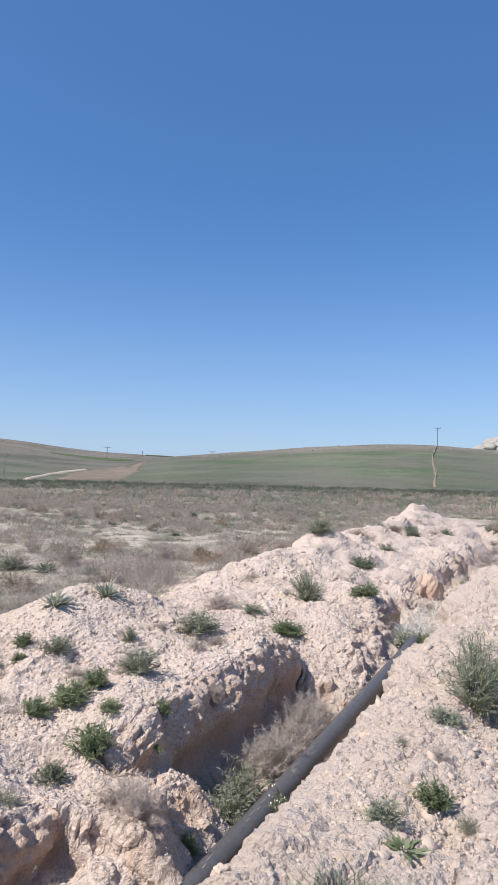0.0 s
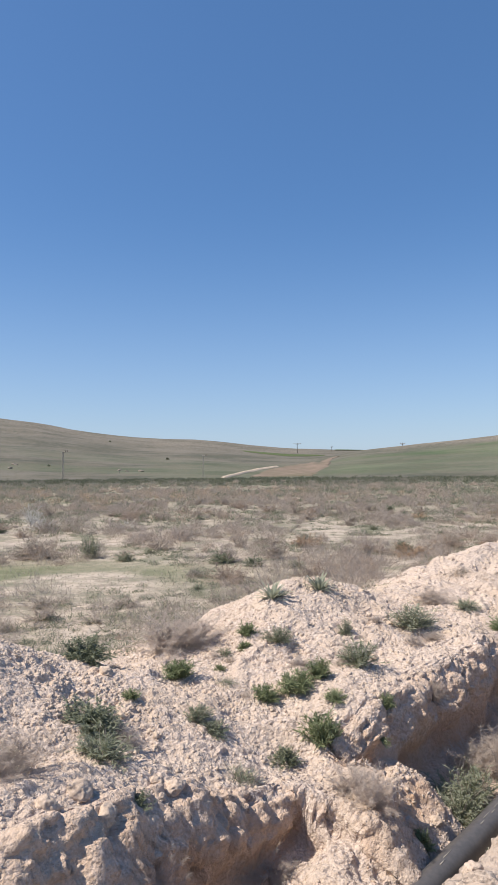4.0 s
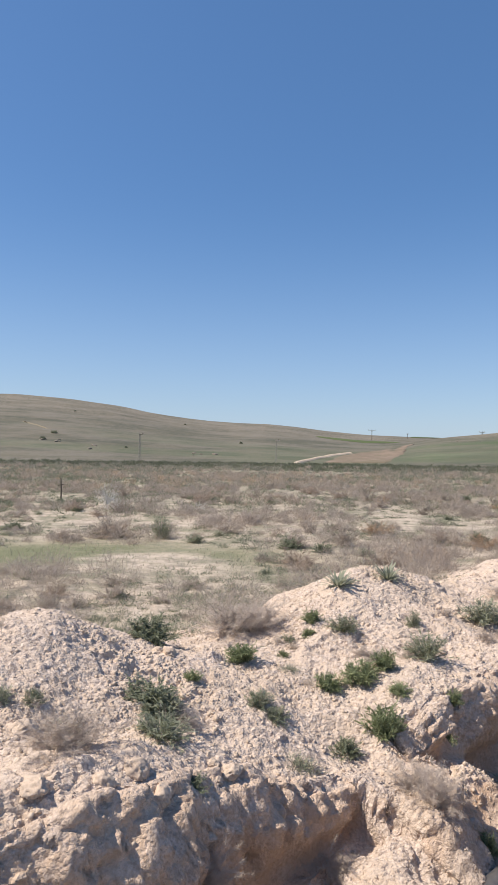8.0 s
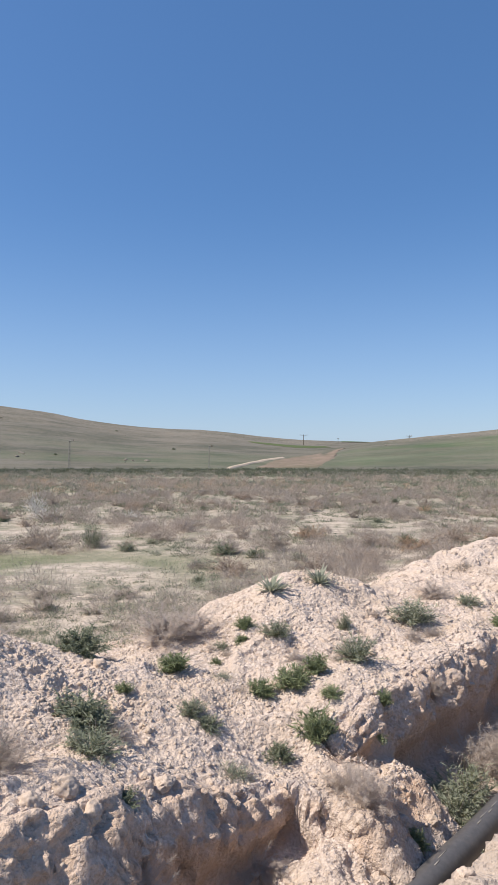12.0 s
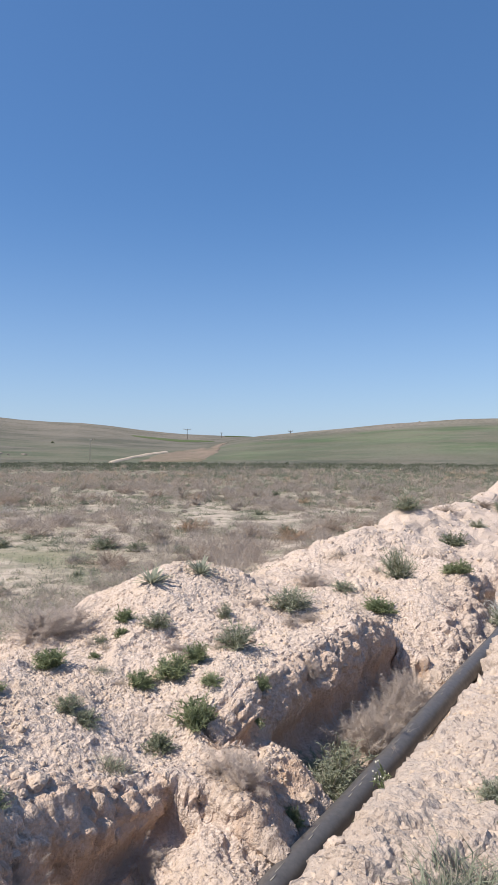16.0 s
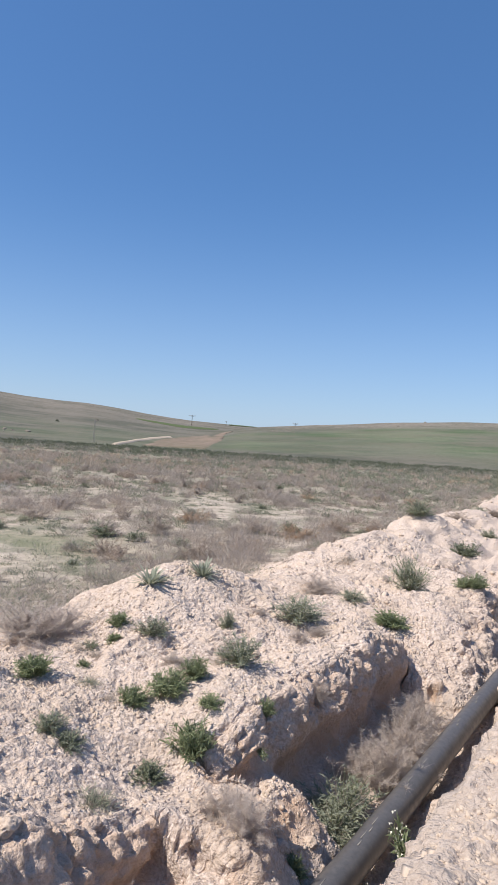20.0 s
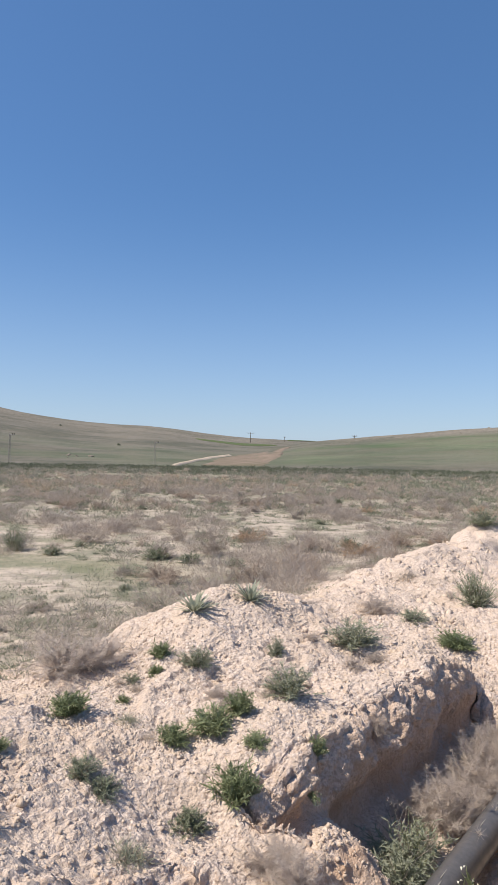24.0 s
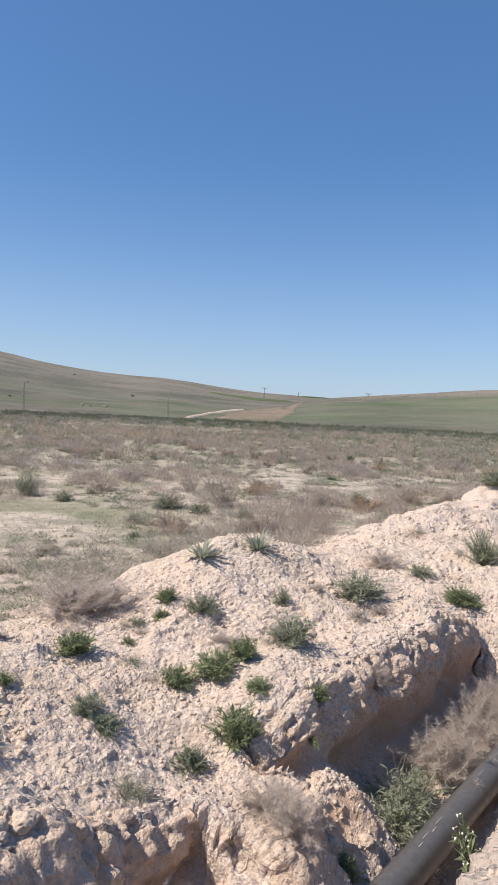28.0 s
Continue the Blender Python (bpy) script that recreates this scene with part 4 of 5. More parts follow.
# ---- plants along the trench ----
BRIGHT = "fresh green leafy weed rooted in pale dug soil"
GREYISH = "greyish green prickly shrub growing on the spoil heap"
DRYB = "dry brown twiggy bush standing on crumbly soil"
for kind, x, y, w, h, label in (
    ("thistle", 0.44, 4.74, 0.34, 0.40, "grey green spiky thistle on the crest of the spoil heap"),
    ("thistle", 0.04, 4.44, 0.34, 0.38, "long leaved thistle leaning on the spoil heap"),
    ("green", -0.15, 3.98, 0.15, 0.13, BRIGHT), ("grey", 0.08, 3.88, 0.24, 0.15, GREYISH), ("green", -0.17, 3.83, 0.11, 0.08, BRIGHT),
    ("grey", -0.30, 3.78, 0.13, 0.08, GREYISH), ("green", -0.33, 3.56, 0.10, 0.07, BRIGHT), ("tuft", -0.26, 3.30, 0.17, 0.10, "low green grass tuft on dug soil"),
    ("green", -0.03, 3.19, 0.18, 0.14, BRIGHT), ("green", 0.17, 3.27, 0.24, 0.20, BRIGHT), ("green", 0.31, 3.38, 0.19, 0.17, BRIGHT), ("dry", 0.20, 3.52, 0.26, 0.14, DRYB),
    ("grey", 0.58, 4.12, 0.12, 0.17, GREYISH), ("grey", 0.60, 3.60, 0.32, 0.22, GREYISH), ("dry", 0.52, 3.68, 0.24, 0.16, DRYB),
    ("grey", 1.14, 4.45, 0.42, 0.25, "dense greyish green shrub on the spoil heap"), ("shrub", 2.75, 6.30, 0.48, 0.46, "dense dark green bush on the spoil heap"),
    ("green", 0.28, 2.88, 0.24, 0.26, "bright green weed at the lip of the trench"), ("green", 0.38, 3.08, 0.14, 0.10, BRIGHT), ("dark", 0.07, 2.76, 0.17, 0.13, "small dark green bush on dug soil"),
    ("grey", -0.40, 2.81, 0.17, 0.11, GREYISH), ("grey", -0.31, 2.76, 0.17, 0.12, GREYISH), ("tuft", -0.16, 2.46, 0.26, 0.13, "green tuft at the lip of the trench"),
    ("green", -0.56, 3.34, 0.24, 0.17, BRIGHT), ("dry", -0.52, 4.05, 0.46, 0.34, "large grey brown dry bush at the foot of the spoil heap"), ("dry", -0.72, 3.92, 0.52, 0.36, "large grey brown dry bush at the foot of the spoil heap"),
    ("dry", 0.40, 2.52, 0.26, 0.24, "dry tumbleweed bush lodged in the trench"), ("dry", 0.48, 2.42, 0.29, 0.26, "dry tumbleweed bush lodged in the trench"), ("grey", 1.08, 3.02, 0.34, 0.20, "shaggy grey bush on the trench floor"),
    ("shrub", 1.16, 3.18, 0.40, 0.27, "dark green bush on the trench floor"), ("tuft", 1.06, 2.98, 0.40, 0.15, "shaggy grey grass on the trench floor"),
    ("dry", 1.46, 3.42, 0.54, 0.46, "pale dry bush filling the trench beside the pipe"), ("dry", 1.62, 3.66, 0.46, 0.44, "pale dry bush filling the trench beside the pipe"), ("dry", 1.34, 3.52, 0.40, 0.36, "pale dry bush filling the trench beside the pipe"), ("dry", 1.86, 4.00, 0.50, 0.46, "pale dry bush filling the trench beside the pipe"), ("dry", 1.76, 3.82, 0.50, 0.48, "pale dry bush filling the trench beside the pipe"), ("dry", 2.06, 4.26, 0.44, 0.40, "pale dry bush filling the trench beside the pipe"),
    ("flower", 1.24, 2.33, 0.28, 0.46, "green weed with small white flowers beside the pipe"), ("flower", 0.98, 2.05, 0.13, 0.22, "green weed with small white flowers beside the pipe"),
    ("green", 2.16, 5.24, 0.34, 0.18, BRIGHT), ("dry", 1.67, 5.91, 0.44, 0.23, DRYB), ("grey", 1.93, 5.68, 0.28, 0.15, GREYISH),
    ("dark", 4.44, 8.52, 0.45, 0.30, "dark green bush on the spoil heap"), ("red", 3.82, 7.37, 0.60, 0.30, "pinkish dry bush on the spoil heap"),
    ("green", 3.39, 6.35, 0.24, 0.18, BRIGHT), ("green", 3.50, 6.28, 0.24, 0.22, BRIGHT), ("green", 0.74, 2.55, 0.14, 0.12, BRIGHT), ("flower", 0.82, 2.36, 0.15, 0.18, "green weed with small white flowers beside the pipe"),
    ("straw", 2.29, 7.11, 0.40, 0.14, "dry straw tuft on the spoil heap"), ("straw", 1.29, 4.30, 0.24, 0.10, "dry straw tuft on the spoil heap"),
    ("grey", 1.31, 1.54, 0.18, 0.13, "greyish green tuft on the sandy bank"), ("rosette", 1.28, 1.32, 0.22, 0.13, "broad leaved green weed on the sandy bank"),
    ("green", 1.63, 1.70, 0.18, 0.15, "fresh green weed on the sandy bank"), ("tuft", 0.95, 1.05, 0.42, 0.22, "wide greyish green grassy clump on the sandy bank"),
    ("tuft", 0.84, 1.00, 0.30, 0.18, "wide greyish green grassy clump on the sandy bank"), ("tuft", 1.08, 1.02, 0.32, 0.18, "wide greyish green grassy clump on the sandy bank"),
    ("grey", 2.18, 2.55, 0.26, 0.13, "greyish green tuft on the sandy bank"), ("silver", 4.85, 7.15, 0.62, 0.50, "silvery dry bush in the trench"), ("silver", 3.86, 6.02, 0.62, 0.56, "silvery dry bush in the trench"), ("silver", 4.10, 6.35, 0.58, 0.56, "silvery dry bush in the trench"), ("grey", 3.66, 5.72, 0.46, 0.30, "greyish green weed at the foot of a silvery bush"), ("green", 3.75, 5.55, 0.36, 0.30, "green weed in the trench"),
    ("shrub", 2.52, 2.78, 0.52, 0.42, "tall greyish green shrub on the sandy bank"), ("shrub", 2.80, 3.12, 0.46, 0.42, "tall greyish green shrub on the sandy bank"), ("silver", 4.29, 6.45, 0.60, 0.46, "silvery dry bush in the trench"),
    ("tuft", 1.69, 1.56, 0.13, 0.10, "small green tuft on the sandy bank"), ("dry", 9.6, 12.97, 0.6, 0.4, DRYB),
    ("dark", -1.15, 3.35, 0.36, 0.22, "dark green bush behind the spoil heap"), ("dark", -0.90, 2.42, 0.30, 0.17, "wide dark leafy bush on the spoil heap"), ("thistle", -0.80, 2.20, 0.30, 0.18, "wide dark leafy bush on the spoil heap"),
    ("grey", -0.74, 2.02, 0.26, 0.15, GREYISH), ("grey", -0.84, 2.38, 0.28, 0.15, GREYISH), ("dry", -1.00, 1.62, 0.42, 0.28, DRYB), ("dry", -0.72, 2.36, 0.22, 0.16, DRYB),
    ("grey", -1.34, 2.06, 0.11, 0.10, GREYISH), ("grey", -1.46, 2.00, 0.12, 0.11, GREYISH), ("green", -0.76, 2.80, 0.12, 0.08, BRIGHT), ("grey", -1.17, 1.99, 0.17, 0.09, GREYISH),
    ("dark", -0.54, 1.72, 0.13, 0.09, "small dark green weed at the lip of the trench"), ("dry", -1.75, 3.3, 0.40, 0.25, DRYB),
):
    plant(kind, x, y, w * 1.2, h * 0.95, label, tilt=0.3)
plant("dry", -0.50, 1.60, 0.26, 0.26, "dry twigs hanging from the trench wall", z=-0.02, tilt=0.8)
plant("green", 0.71, 3.10, 0.13, 0.12, "green weed rooted in the trench wall", z=0.12, tilt=0.5)
plant("flower", 0.61, 2.96, 0.09, 0.10, "green weed rooted in the trench wall", z=0.0, tilt=0.7)
plant("dry", 1.10, 3.55, 0.22, 0.16, "dry twigs hanging from the trench wall", z=0.05, tilt=0.8)
plant("dry", 0.00, 2.20, 0.22, 0.20, "dry twigs hanging from the trench wall", z=-0.30, tilt=0.7)

rng = np.random.default_rng(15)
for i in range(46):
    s_, n_ = rng.uniform(0.3, 8.5), rng.uniform(-3.9, -1.75)
    x, y = to_xy(s_, n_)
    w = rng.uniform(0.10, 0.22)
    plant("straw" if i % 2 else "dry", x, y, w, w * rng.uniform(0.4, 0.7), "small dry straw tuft on dug soil" if i % 2 else "small dry twiggy bush on dug soil", "dry tufts on the spoil heap", tilt=0.3)
for i in range(22):
    s_, n_ = rng.uniform(0.9, 6.5), rng.uniform(-0.35, 0.9)
    x, y = to_xy(s_, n_)
    w = rng.uniform(0.07, 0.16)
    kind = ("straw", "tuft", "dry")[i % 3]
    plant(kind, x, y, w, w * rng.uniform(0.5, 0.8), {"straw": "small dry straw tuft on the sandy bank", "tuft": "small greyish tuft on the sandy bank", "dry": "small dry twiggy bush on the sandy bank"}[kind], "tufts on the sandy bank", tilt=0.2)

for i in range(26):
    s_, n_ = rng.uniform(7.0, 24), rng.uniform(-0.9, 1.6)
    x, y = to_xy(s_, n_ + float(bend(np.array(s_))))
    w = rng.uniform(0.35, 0.8)
    kind = ("dry", "silver", "red", "shrub")[i % 4]
    plant(kind, x, y, w, w * rng.uniform(0.5, 0.8), {"dry": "dry brown bush along the trench", "silver": "silvery dry bush along the trench", "red": "reddish dry bush along the trench", "shrub": "greyish green shrub along the trench"}[kind], "bushes along the far trench")
for i in range(12):
    s_, n_ = rng.uniform(8.5, 22), rng.uniform(-3.4, -1.8)
    x, y = to_xy(s_, n_ + float(bend(np.array(s_))))
    w = rng.uniform(0.3, 0.6)
    plant(("red", "grey")[i % 2], x, y, w, w * 0.5, ("reddish dry bush on the far spoil heap", "greyish shrub on the far spoil heap")[i % 2], "bushes on the far spoil heap")

# ---- single stones ----
for i, (x, y, z, size, label) in enumerate((
    (-1.30, 1.91, .39, .17, "flat pale stone on the spoil heap"), (-1.19, 1.81, .34, .13, "pale stone on the spoil heap"), (-0.70, 1.58, .36, .14, "rounded pale boulder on the trench lip"),
    (-0.79, 1.44, .36, .13, "flat slab on the trench lip"), (-0.64, 1.56, .26, .14, "rounded clod on the trench lip"), (-0.98, 1.29, .41, .14, "flat slab on the trench lip"),
    (-0.40, 1.93, .22, .11, "rounded clod on the trench lip"), (0.58, 1.30, .30, .09, "white flat stone on the sandy bank"), (0.70, 2.62, -.30, .12, "pale clod in the trench"),
    (0.56, 2.55, -.28, .11, "pale clod in the trench"), (0.86, 2.70, -.33, .10, "pale clod in the trench"), (0.80, 4.95, .40, .13, "brown clod on the spoil heap"), (0.62, 4.78, .42, .08, "brown clod on the spoil heap"),
    (-0.95, 2.98, .42, .14, "pale clod on the spoil heap"), (-1.02, 3.05, .38, .09, "pale clod on the spoil heap"), (1.95, 2.75, .1, .13, "pale stone on the sandy bank"), (1.75, 2.55, .05, .10, "pale stone on the sandy bank"),
    (0.30, 3.05, .1, .09, "pale stone on the spoil heap"), (0.02, 3.06, .1, .06, "pale stone on the spoil heap"), (2.35, 7.7, .4, .12, "pale stone on the spoil heap"), (1.6, 7.2, .2, .14, "pale stone beside the spoil heap"))):
    stone(x, y, size, label, z=z, i=i, turn=i * 71)
rng = np.random.default_rng(11)
for i in range(90):
    s_, n_ = rng.uniform(-0.2, 9.0), rng.choice([rng.uniform(-3.6, -1.5), rng.uniform(-1.7, -1.35), rng.uniform(-0.5, 0.5)])
    x, y = to_xy(s_, n_)
    z = float(land(np.array([s_]), np.array([n_]))[0][0])
    if drop(x, y)[1].z < 0.55:
        continue
    stone(x, y, rng.uniform(0.035, 0.085), "pale clod of dug soil", "clods along the trench", z=z, i=i, turn=i * 53)
crumbs("soil_crumbs", "pale crumbs and pebbles strewn over the dug soil", 72000, 0.0084, (-0.4, -4.1), (6.0, 1.0), np.random.default_rng(21), M_STONE, 0.5)
crumbs("bank_crumbs", "pale crumbs and small stones strewn over the sandy bank", 9000, 0.0115, (0.2, -0.7), (6.5, 1.1), np.random.default_rng(23), M_STONE, 0.8)
crumbs("soil_rubble", "pale rubble along the far spoil heap", 9000, 0.022, (5.5, -4.2), (26.0, 1.0), np.random.default_rng(22), M_STONE, 0.7)

# ---- the plain ----
for kind, x, y, w, h, label in (
    ("shrub", -3.12, 11.25, 0.50, 0.48, "dark upright bush on the plain"), ("dark", -0.68, 10.10, 0.48, 0.26, "dark green bush under dry twigs"), ("dry", -0.60, 10.3, 0.7, 0.42, "brown dry bush on the plain"),
    ("dark", -0.15, 9.75, 0.42, 0.22, "low dark green bush on the plain"), ("red", 1.40, 9.10, 0.70, 0.32, "rounded dry bush on the plain"), ("dry", -1.82, 13.93, 0.8, 0.42, "brown dry bush on the plain"),
    ("silver", -5.55, 16.1, 1.10, 0.62, "whitish bare bush on the plain"), ("silver", -6.5, 18.2, 0.8, 1.0, "whitish bare bush on the plain"), ("dark", 2.60, 9.6, 0.36, 0.22, "low dark green bush on the plain"),
    ("grey", 2.45, 9.2, 0.42, 0.2, "greyish shrub beside the spoil heap"), ("silver", -3.6, 17.0, 0.7, 0.35, "whitish bare bush on the plain")):
    plant(kind, x, y, w, h, label)
rng = np.random.default_rng(5)
count = 0
while count < 300:
    a, r_ = radians(rng.uniform(-36, 38)), 6.0 + 26 * rng.uniform(0, 1) ** 0.75
    x, y = r_ * math.sin(a), r_ * math.cos(a) - 0.6
    s_, n_ = to_sn(x, y)
    dense = float(vnoise(np.array([x / 3.1]), np.array([y / 2.2]), seed=55)[0])
    if n_ - float(bend(np.array(s_))) > -4.1 or dense < -0.25 + rng.uniform(-0.25, 0.25) or (abs(x + 3.4) < 2.3 and abs(y - 9.0) < 1.5):
        continue
    u = rng.uniform()
    kind = "fardry" if u < 0.36 else "farred" if u < 0.58 else "rust" if u < 0.64 else "straw" if u < 0.68 else "tuft" if u < 0.80 else "dark" if u < 0.955 else "grey"
    big = rng.uniform(0.45, 0.95) if kind in ("fardry", "farred", "rust") else rng.uniform(0.25, 0.5)
    big *= 0.6 if r_ < 9 else 1
    label = {"fardry": "grey brown dry bush on the plain", "farred": "pinkish dry bush on the plain", "rust": "rusty orange dry bush on the plain", "straw": "dry straw tuft on the plain", "tuft": "greyish green grass tuft on the plain",
             "dark": "low dark green bush on the plain", "grey": "greyish low shrub on the plain"}[kind]
    plant(kind, x, y, big, big * rng.uniform(0.38, 0.58), label, "scrub on the plain")
    count += 1


def sward(name, label, k, near, far, wide, hmin, hmax, width, mat, rng, test, per=1, spread=0.0, azs=(-38, 40)):
    """Blades or clumps of blades strewn over the plain, as one mass."""
    a = np.radians(rng.uniform(*azs, k))
    r_ = np.sqrt(rng.uniform(near ** 2, far ** 2, k))
    x, y = r_ * np.sin(a), r_ * np.cos(a) - 0.6
    keep = test(x, y, r_)
    x, y, r_ = x[keep], y[keep], r_[keep]
    z = height(x, y)
    c = np.repeat(np.stack([x, y, z], 1), per, 0)
    kk = len(c)
    size = np.repeat(rng.uniform(0.6, 1.4, len(x)), per)
    off = rng.normal(size=(kk, 3)) * spread * size[:, None] * np.array((1, 1, 0))
    d = rng.normal(size=(kk, 3)) * wide + np.array((0, 0, 1.0)) + off / (spread + 0.05) * 0.5
    L = rng.uniform(hmin, hmax, kk) * size
    d /= np.linalg.norm(d, axis=1, keepdims=True)
    side = np.cross(d, rng.normal(size=(kk, 3)))
    side *= (width * rng.uniform(0.6, 1.4, kk) / (np.linalg.norm(side, axis=1) + 1e-9))[:, None] * 0.5
    b = c + off - np.array((0, 0, 0.02))
    mid = b + d * L[:, None] * 0.5
    tip = b + d * L[:, None] + np.array((0, 0, -0.12)) * L[:, None]
    co = np.stack([b, mid - side, tip, mid + side], 1).reshape(-1, 3)
    f = np.arange(kk * 4).reshape(-1, 4)
    return tagged(new(name, mesh_from(name, co, f, mat)), label, "grass", kind="stuff")


def open_plain(x, y, r_):
    s, n_ = to_sn(x, y)
    nb = n_ - bend(s) + 0.4 * vnoise(x, y, seed=70)
    return (nb < -3.7) | ((nb > 0.7) & (s > 6.5)) | ((nb > -0.5) & (s > 10)) | (s > 29)


rng = np.random.default_rng(6)
sward("dry_grass", "thin dry grass and litter over the plain", 36000, 5, 26, 1.0, 0.03, 0.09, 0.006, M_STRAW, rng, lambda x, y, r: open_plain(x, y, r) & (vnoise(x / 1.3, y / 0.9, seed=56) > rng.uniform(-0.6, 0.6, len(x))))
sward("green_sward", "short green grass in patches over the plain", 130000, 5, 28, 0.9, 0.02, 0.06, 0.008, M_SAGE, rng,
      lambda x, y, r: open_plain(x, y, r) & (np.maximum(vnoise(x / 1.7, y / 1.1, seed=57), 1.8 * bell(y, 9.0, 1.5) * bell(x, -3.4, 2.5) - 0.2) > rng.uniform(0.0, 0.9, len(x))))


def clumps(name, label, k, near, far, size, flat, blades, fat, mat, rng, test, lean=0.55, thin=0.62):
    """Rounded cushions of hair-thin twigs or leaves strewn over the plain, as one mass."""
    a = np.radians(rng.uniform(-38, 40, k))
    r_ = near + (far - near) * rng.uniform(0, 1, k) ** thin
    x, y = r_ * np.sin(a), r_ * np.cos(a) - 0.6
    keep = test(x, y, r_)
    x, y, r_ = x[keep], y[keep], r_[keep]
    R = size[0] + (size[1] - size[0]) * rng.uniform(0, 1, len(x)) ** 1.7
    H = R * rng.uniform(*flat, len(x))
    c = np.repeat(np.stack([x, y, height(x, y) - 0.01], 1), blades, 0)
    R, H, W = np.repeat(R, blades), np.repeat(H, blades), np.repeat(fat * (6 + r_), blades)
    d = dome(len(c), rng, 0.0)
    wob = 1 + 0.35 * vnoise(d[:, 0] * 1.7 + c[:, 0] * 9, d[:, 1] * 1.7 + c[:, 1] * 9, d[:, 2] * 1.7, seed=72)
    shell = rng.uniform(0.25, 0.85, len(c)) * wob
    ext = np.stack([R, R, H], 1)
    B = c + d * ext * shell[:, None]
    D = d * (1 - lean) + rng.normal(size=d.shape) * lean + np.array((0, 0, 0.25))
    D /= np.linalg.norm(D, axis=1, keepdims=True)
    side = np.cross(D, rng.normal(size=D.shape))
    side *= (0.6 * W * rng.uniform(0.6, 1.4, len(c)) / (np.linalg.norm(side, axis=1) + 1e-9))[:, None]
    tip = B + D * ((0.25 + 0.30 * rng.uniform(0, 1, len(c))) * np.sqrt(R * H))[:, None]
    co, f = np.stack([B - side, B + side, tip], 1).reshape(-1, 3), np.arange(len(c) * 3).reshape(-1, 3)
    return tagged(new(name, mesh_from(name, co, f, mat)), label, "scrub", kind="stuff")


def green_spot(x, y):
    return bell(y, 9.0, 1.5) * bell(x, -3.4, 2.4)


def patchy(scale, seed, least, most):
    """Thick in some patches, thin in others, off the dug soil."""
    return lambda x, y, r: open_plain(x, y, r) & (vnoise(x / scale, y / scale, seed=seed) + 0.5 * vnoise(x / scale * 3.1, y / scale * 3.1, seed=seed + 1) > rng.uniform(least, most, len(x))) & (green_spot(x, y) < 0.4)


clumps("grey_dry_scrub", "fuzzy grey brown dry cushions of scrub over the plain", 3300, 5.2, 34, (0.14, 0.46), (0.6, 1.0), 230, 0.00024, M_HAZE, rng, patchy(2.0, 69, -0.5, 0.9), thin=0.95)
clumps("fuzzy_scrub", "fuzzy pinkish brown dry cushions of scrub over the plain", 3000, 8.5, 60, (0.18, 0.58), (0.6, 1.0), 150, 0.00030, M_TWIG_RED, rng, patchy(2.8, 168, -0.4, 0.9))
clumps("low_green_scrub", "low sage green cushions between the dry scrub", 13500, 4.8, 50, (0.08, 0.30), (0.25, 0.5), 80, 0.00036, M_SAGE, rng, patchy(1.5, 158, -0.4, 0.9), thin=1.0)
clumps("rusty_scrub", "rusty orange dry scrub further out on the plain", 800, 18, 70, (0.25, 0.6), (0.6, 1.0), 90, 0.00040, M_RUST, rng, patchy(7, 67, 0.0, 0.9))
clumps("dry_scrub", "brown dry scrub further out on the plain", 5000, 30, 108, (0.25, 0.75), (0.5, 0.9), 50, 0.00050, M_FAR, rng, patchy(6, 258, -0.7, 0.7))
clumps("red_scrub", "reddish dry scrub further out on the plain", 2600, 26, 90, (0.25, 0.75), (0.5, 0.9), 50, 0.00050, M_TWIG_RED, rng, patchy(9, 59, -0.3, 0.8))
clumps("grey_scrub", "sage green scrub further out on the plain", 13000, 15, 112, (0.25, 0.7), (0.35, 0.6), 44, 0.00050, M_SAGE, rng, patchy(8, 60, -0.6, 0.7))
clumps("dark_scrub", "belt of dark green bushes at the far edge of the plain", 9500, 45, 128, (0.35, 1.0), (0.45, 0.8), 44, 0.00060, M_SCRUB, rng, lambda x, y, r: open_plain(x, y, r) & (bell(r + 18 * vnoise(x / 15, y / 15, seed=62), 106, 34) > rng.uniform(0.15, 1.3, len(x))))
sward("near_grass", "short dry grass round the foot of the spoil heap", 34000, 4.5, 13, 0.8, 0.02, 0.09, 0.006, M_STRAW, rng, lambda x, y, r: open_plain(x, y, r) & (vnoise(x / 0.9, y / 0.6, seed=64) > rng.uniform(-0.4, 0.7, len(x))))
sward("near_green", "short green growth round the foot of the spoil heap", 90000, 4.5, 18, 1.0, 0.015, 0.05, 0.008, M_SAGE, rng, lambda x, y, r: open_plain(x, y, r) & (vnoise(x / 1.1, y / 0.7, seed=65) > rng.uniform(-0.3, 0.9, len(x))))


# ---- roads, fields and far things ----
def polar(az, r_):
    return r_ * math.sin(radians(az)), r_ * math.cos(radians(az)) - 0.6


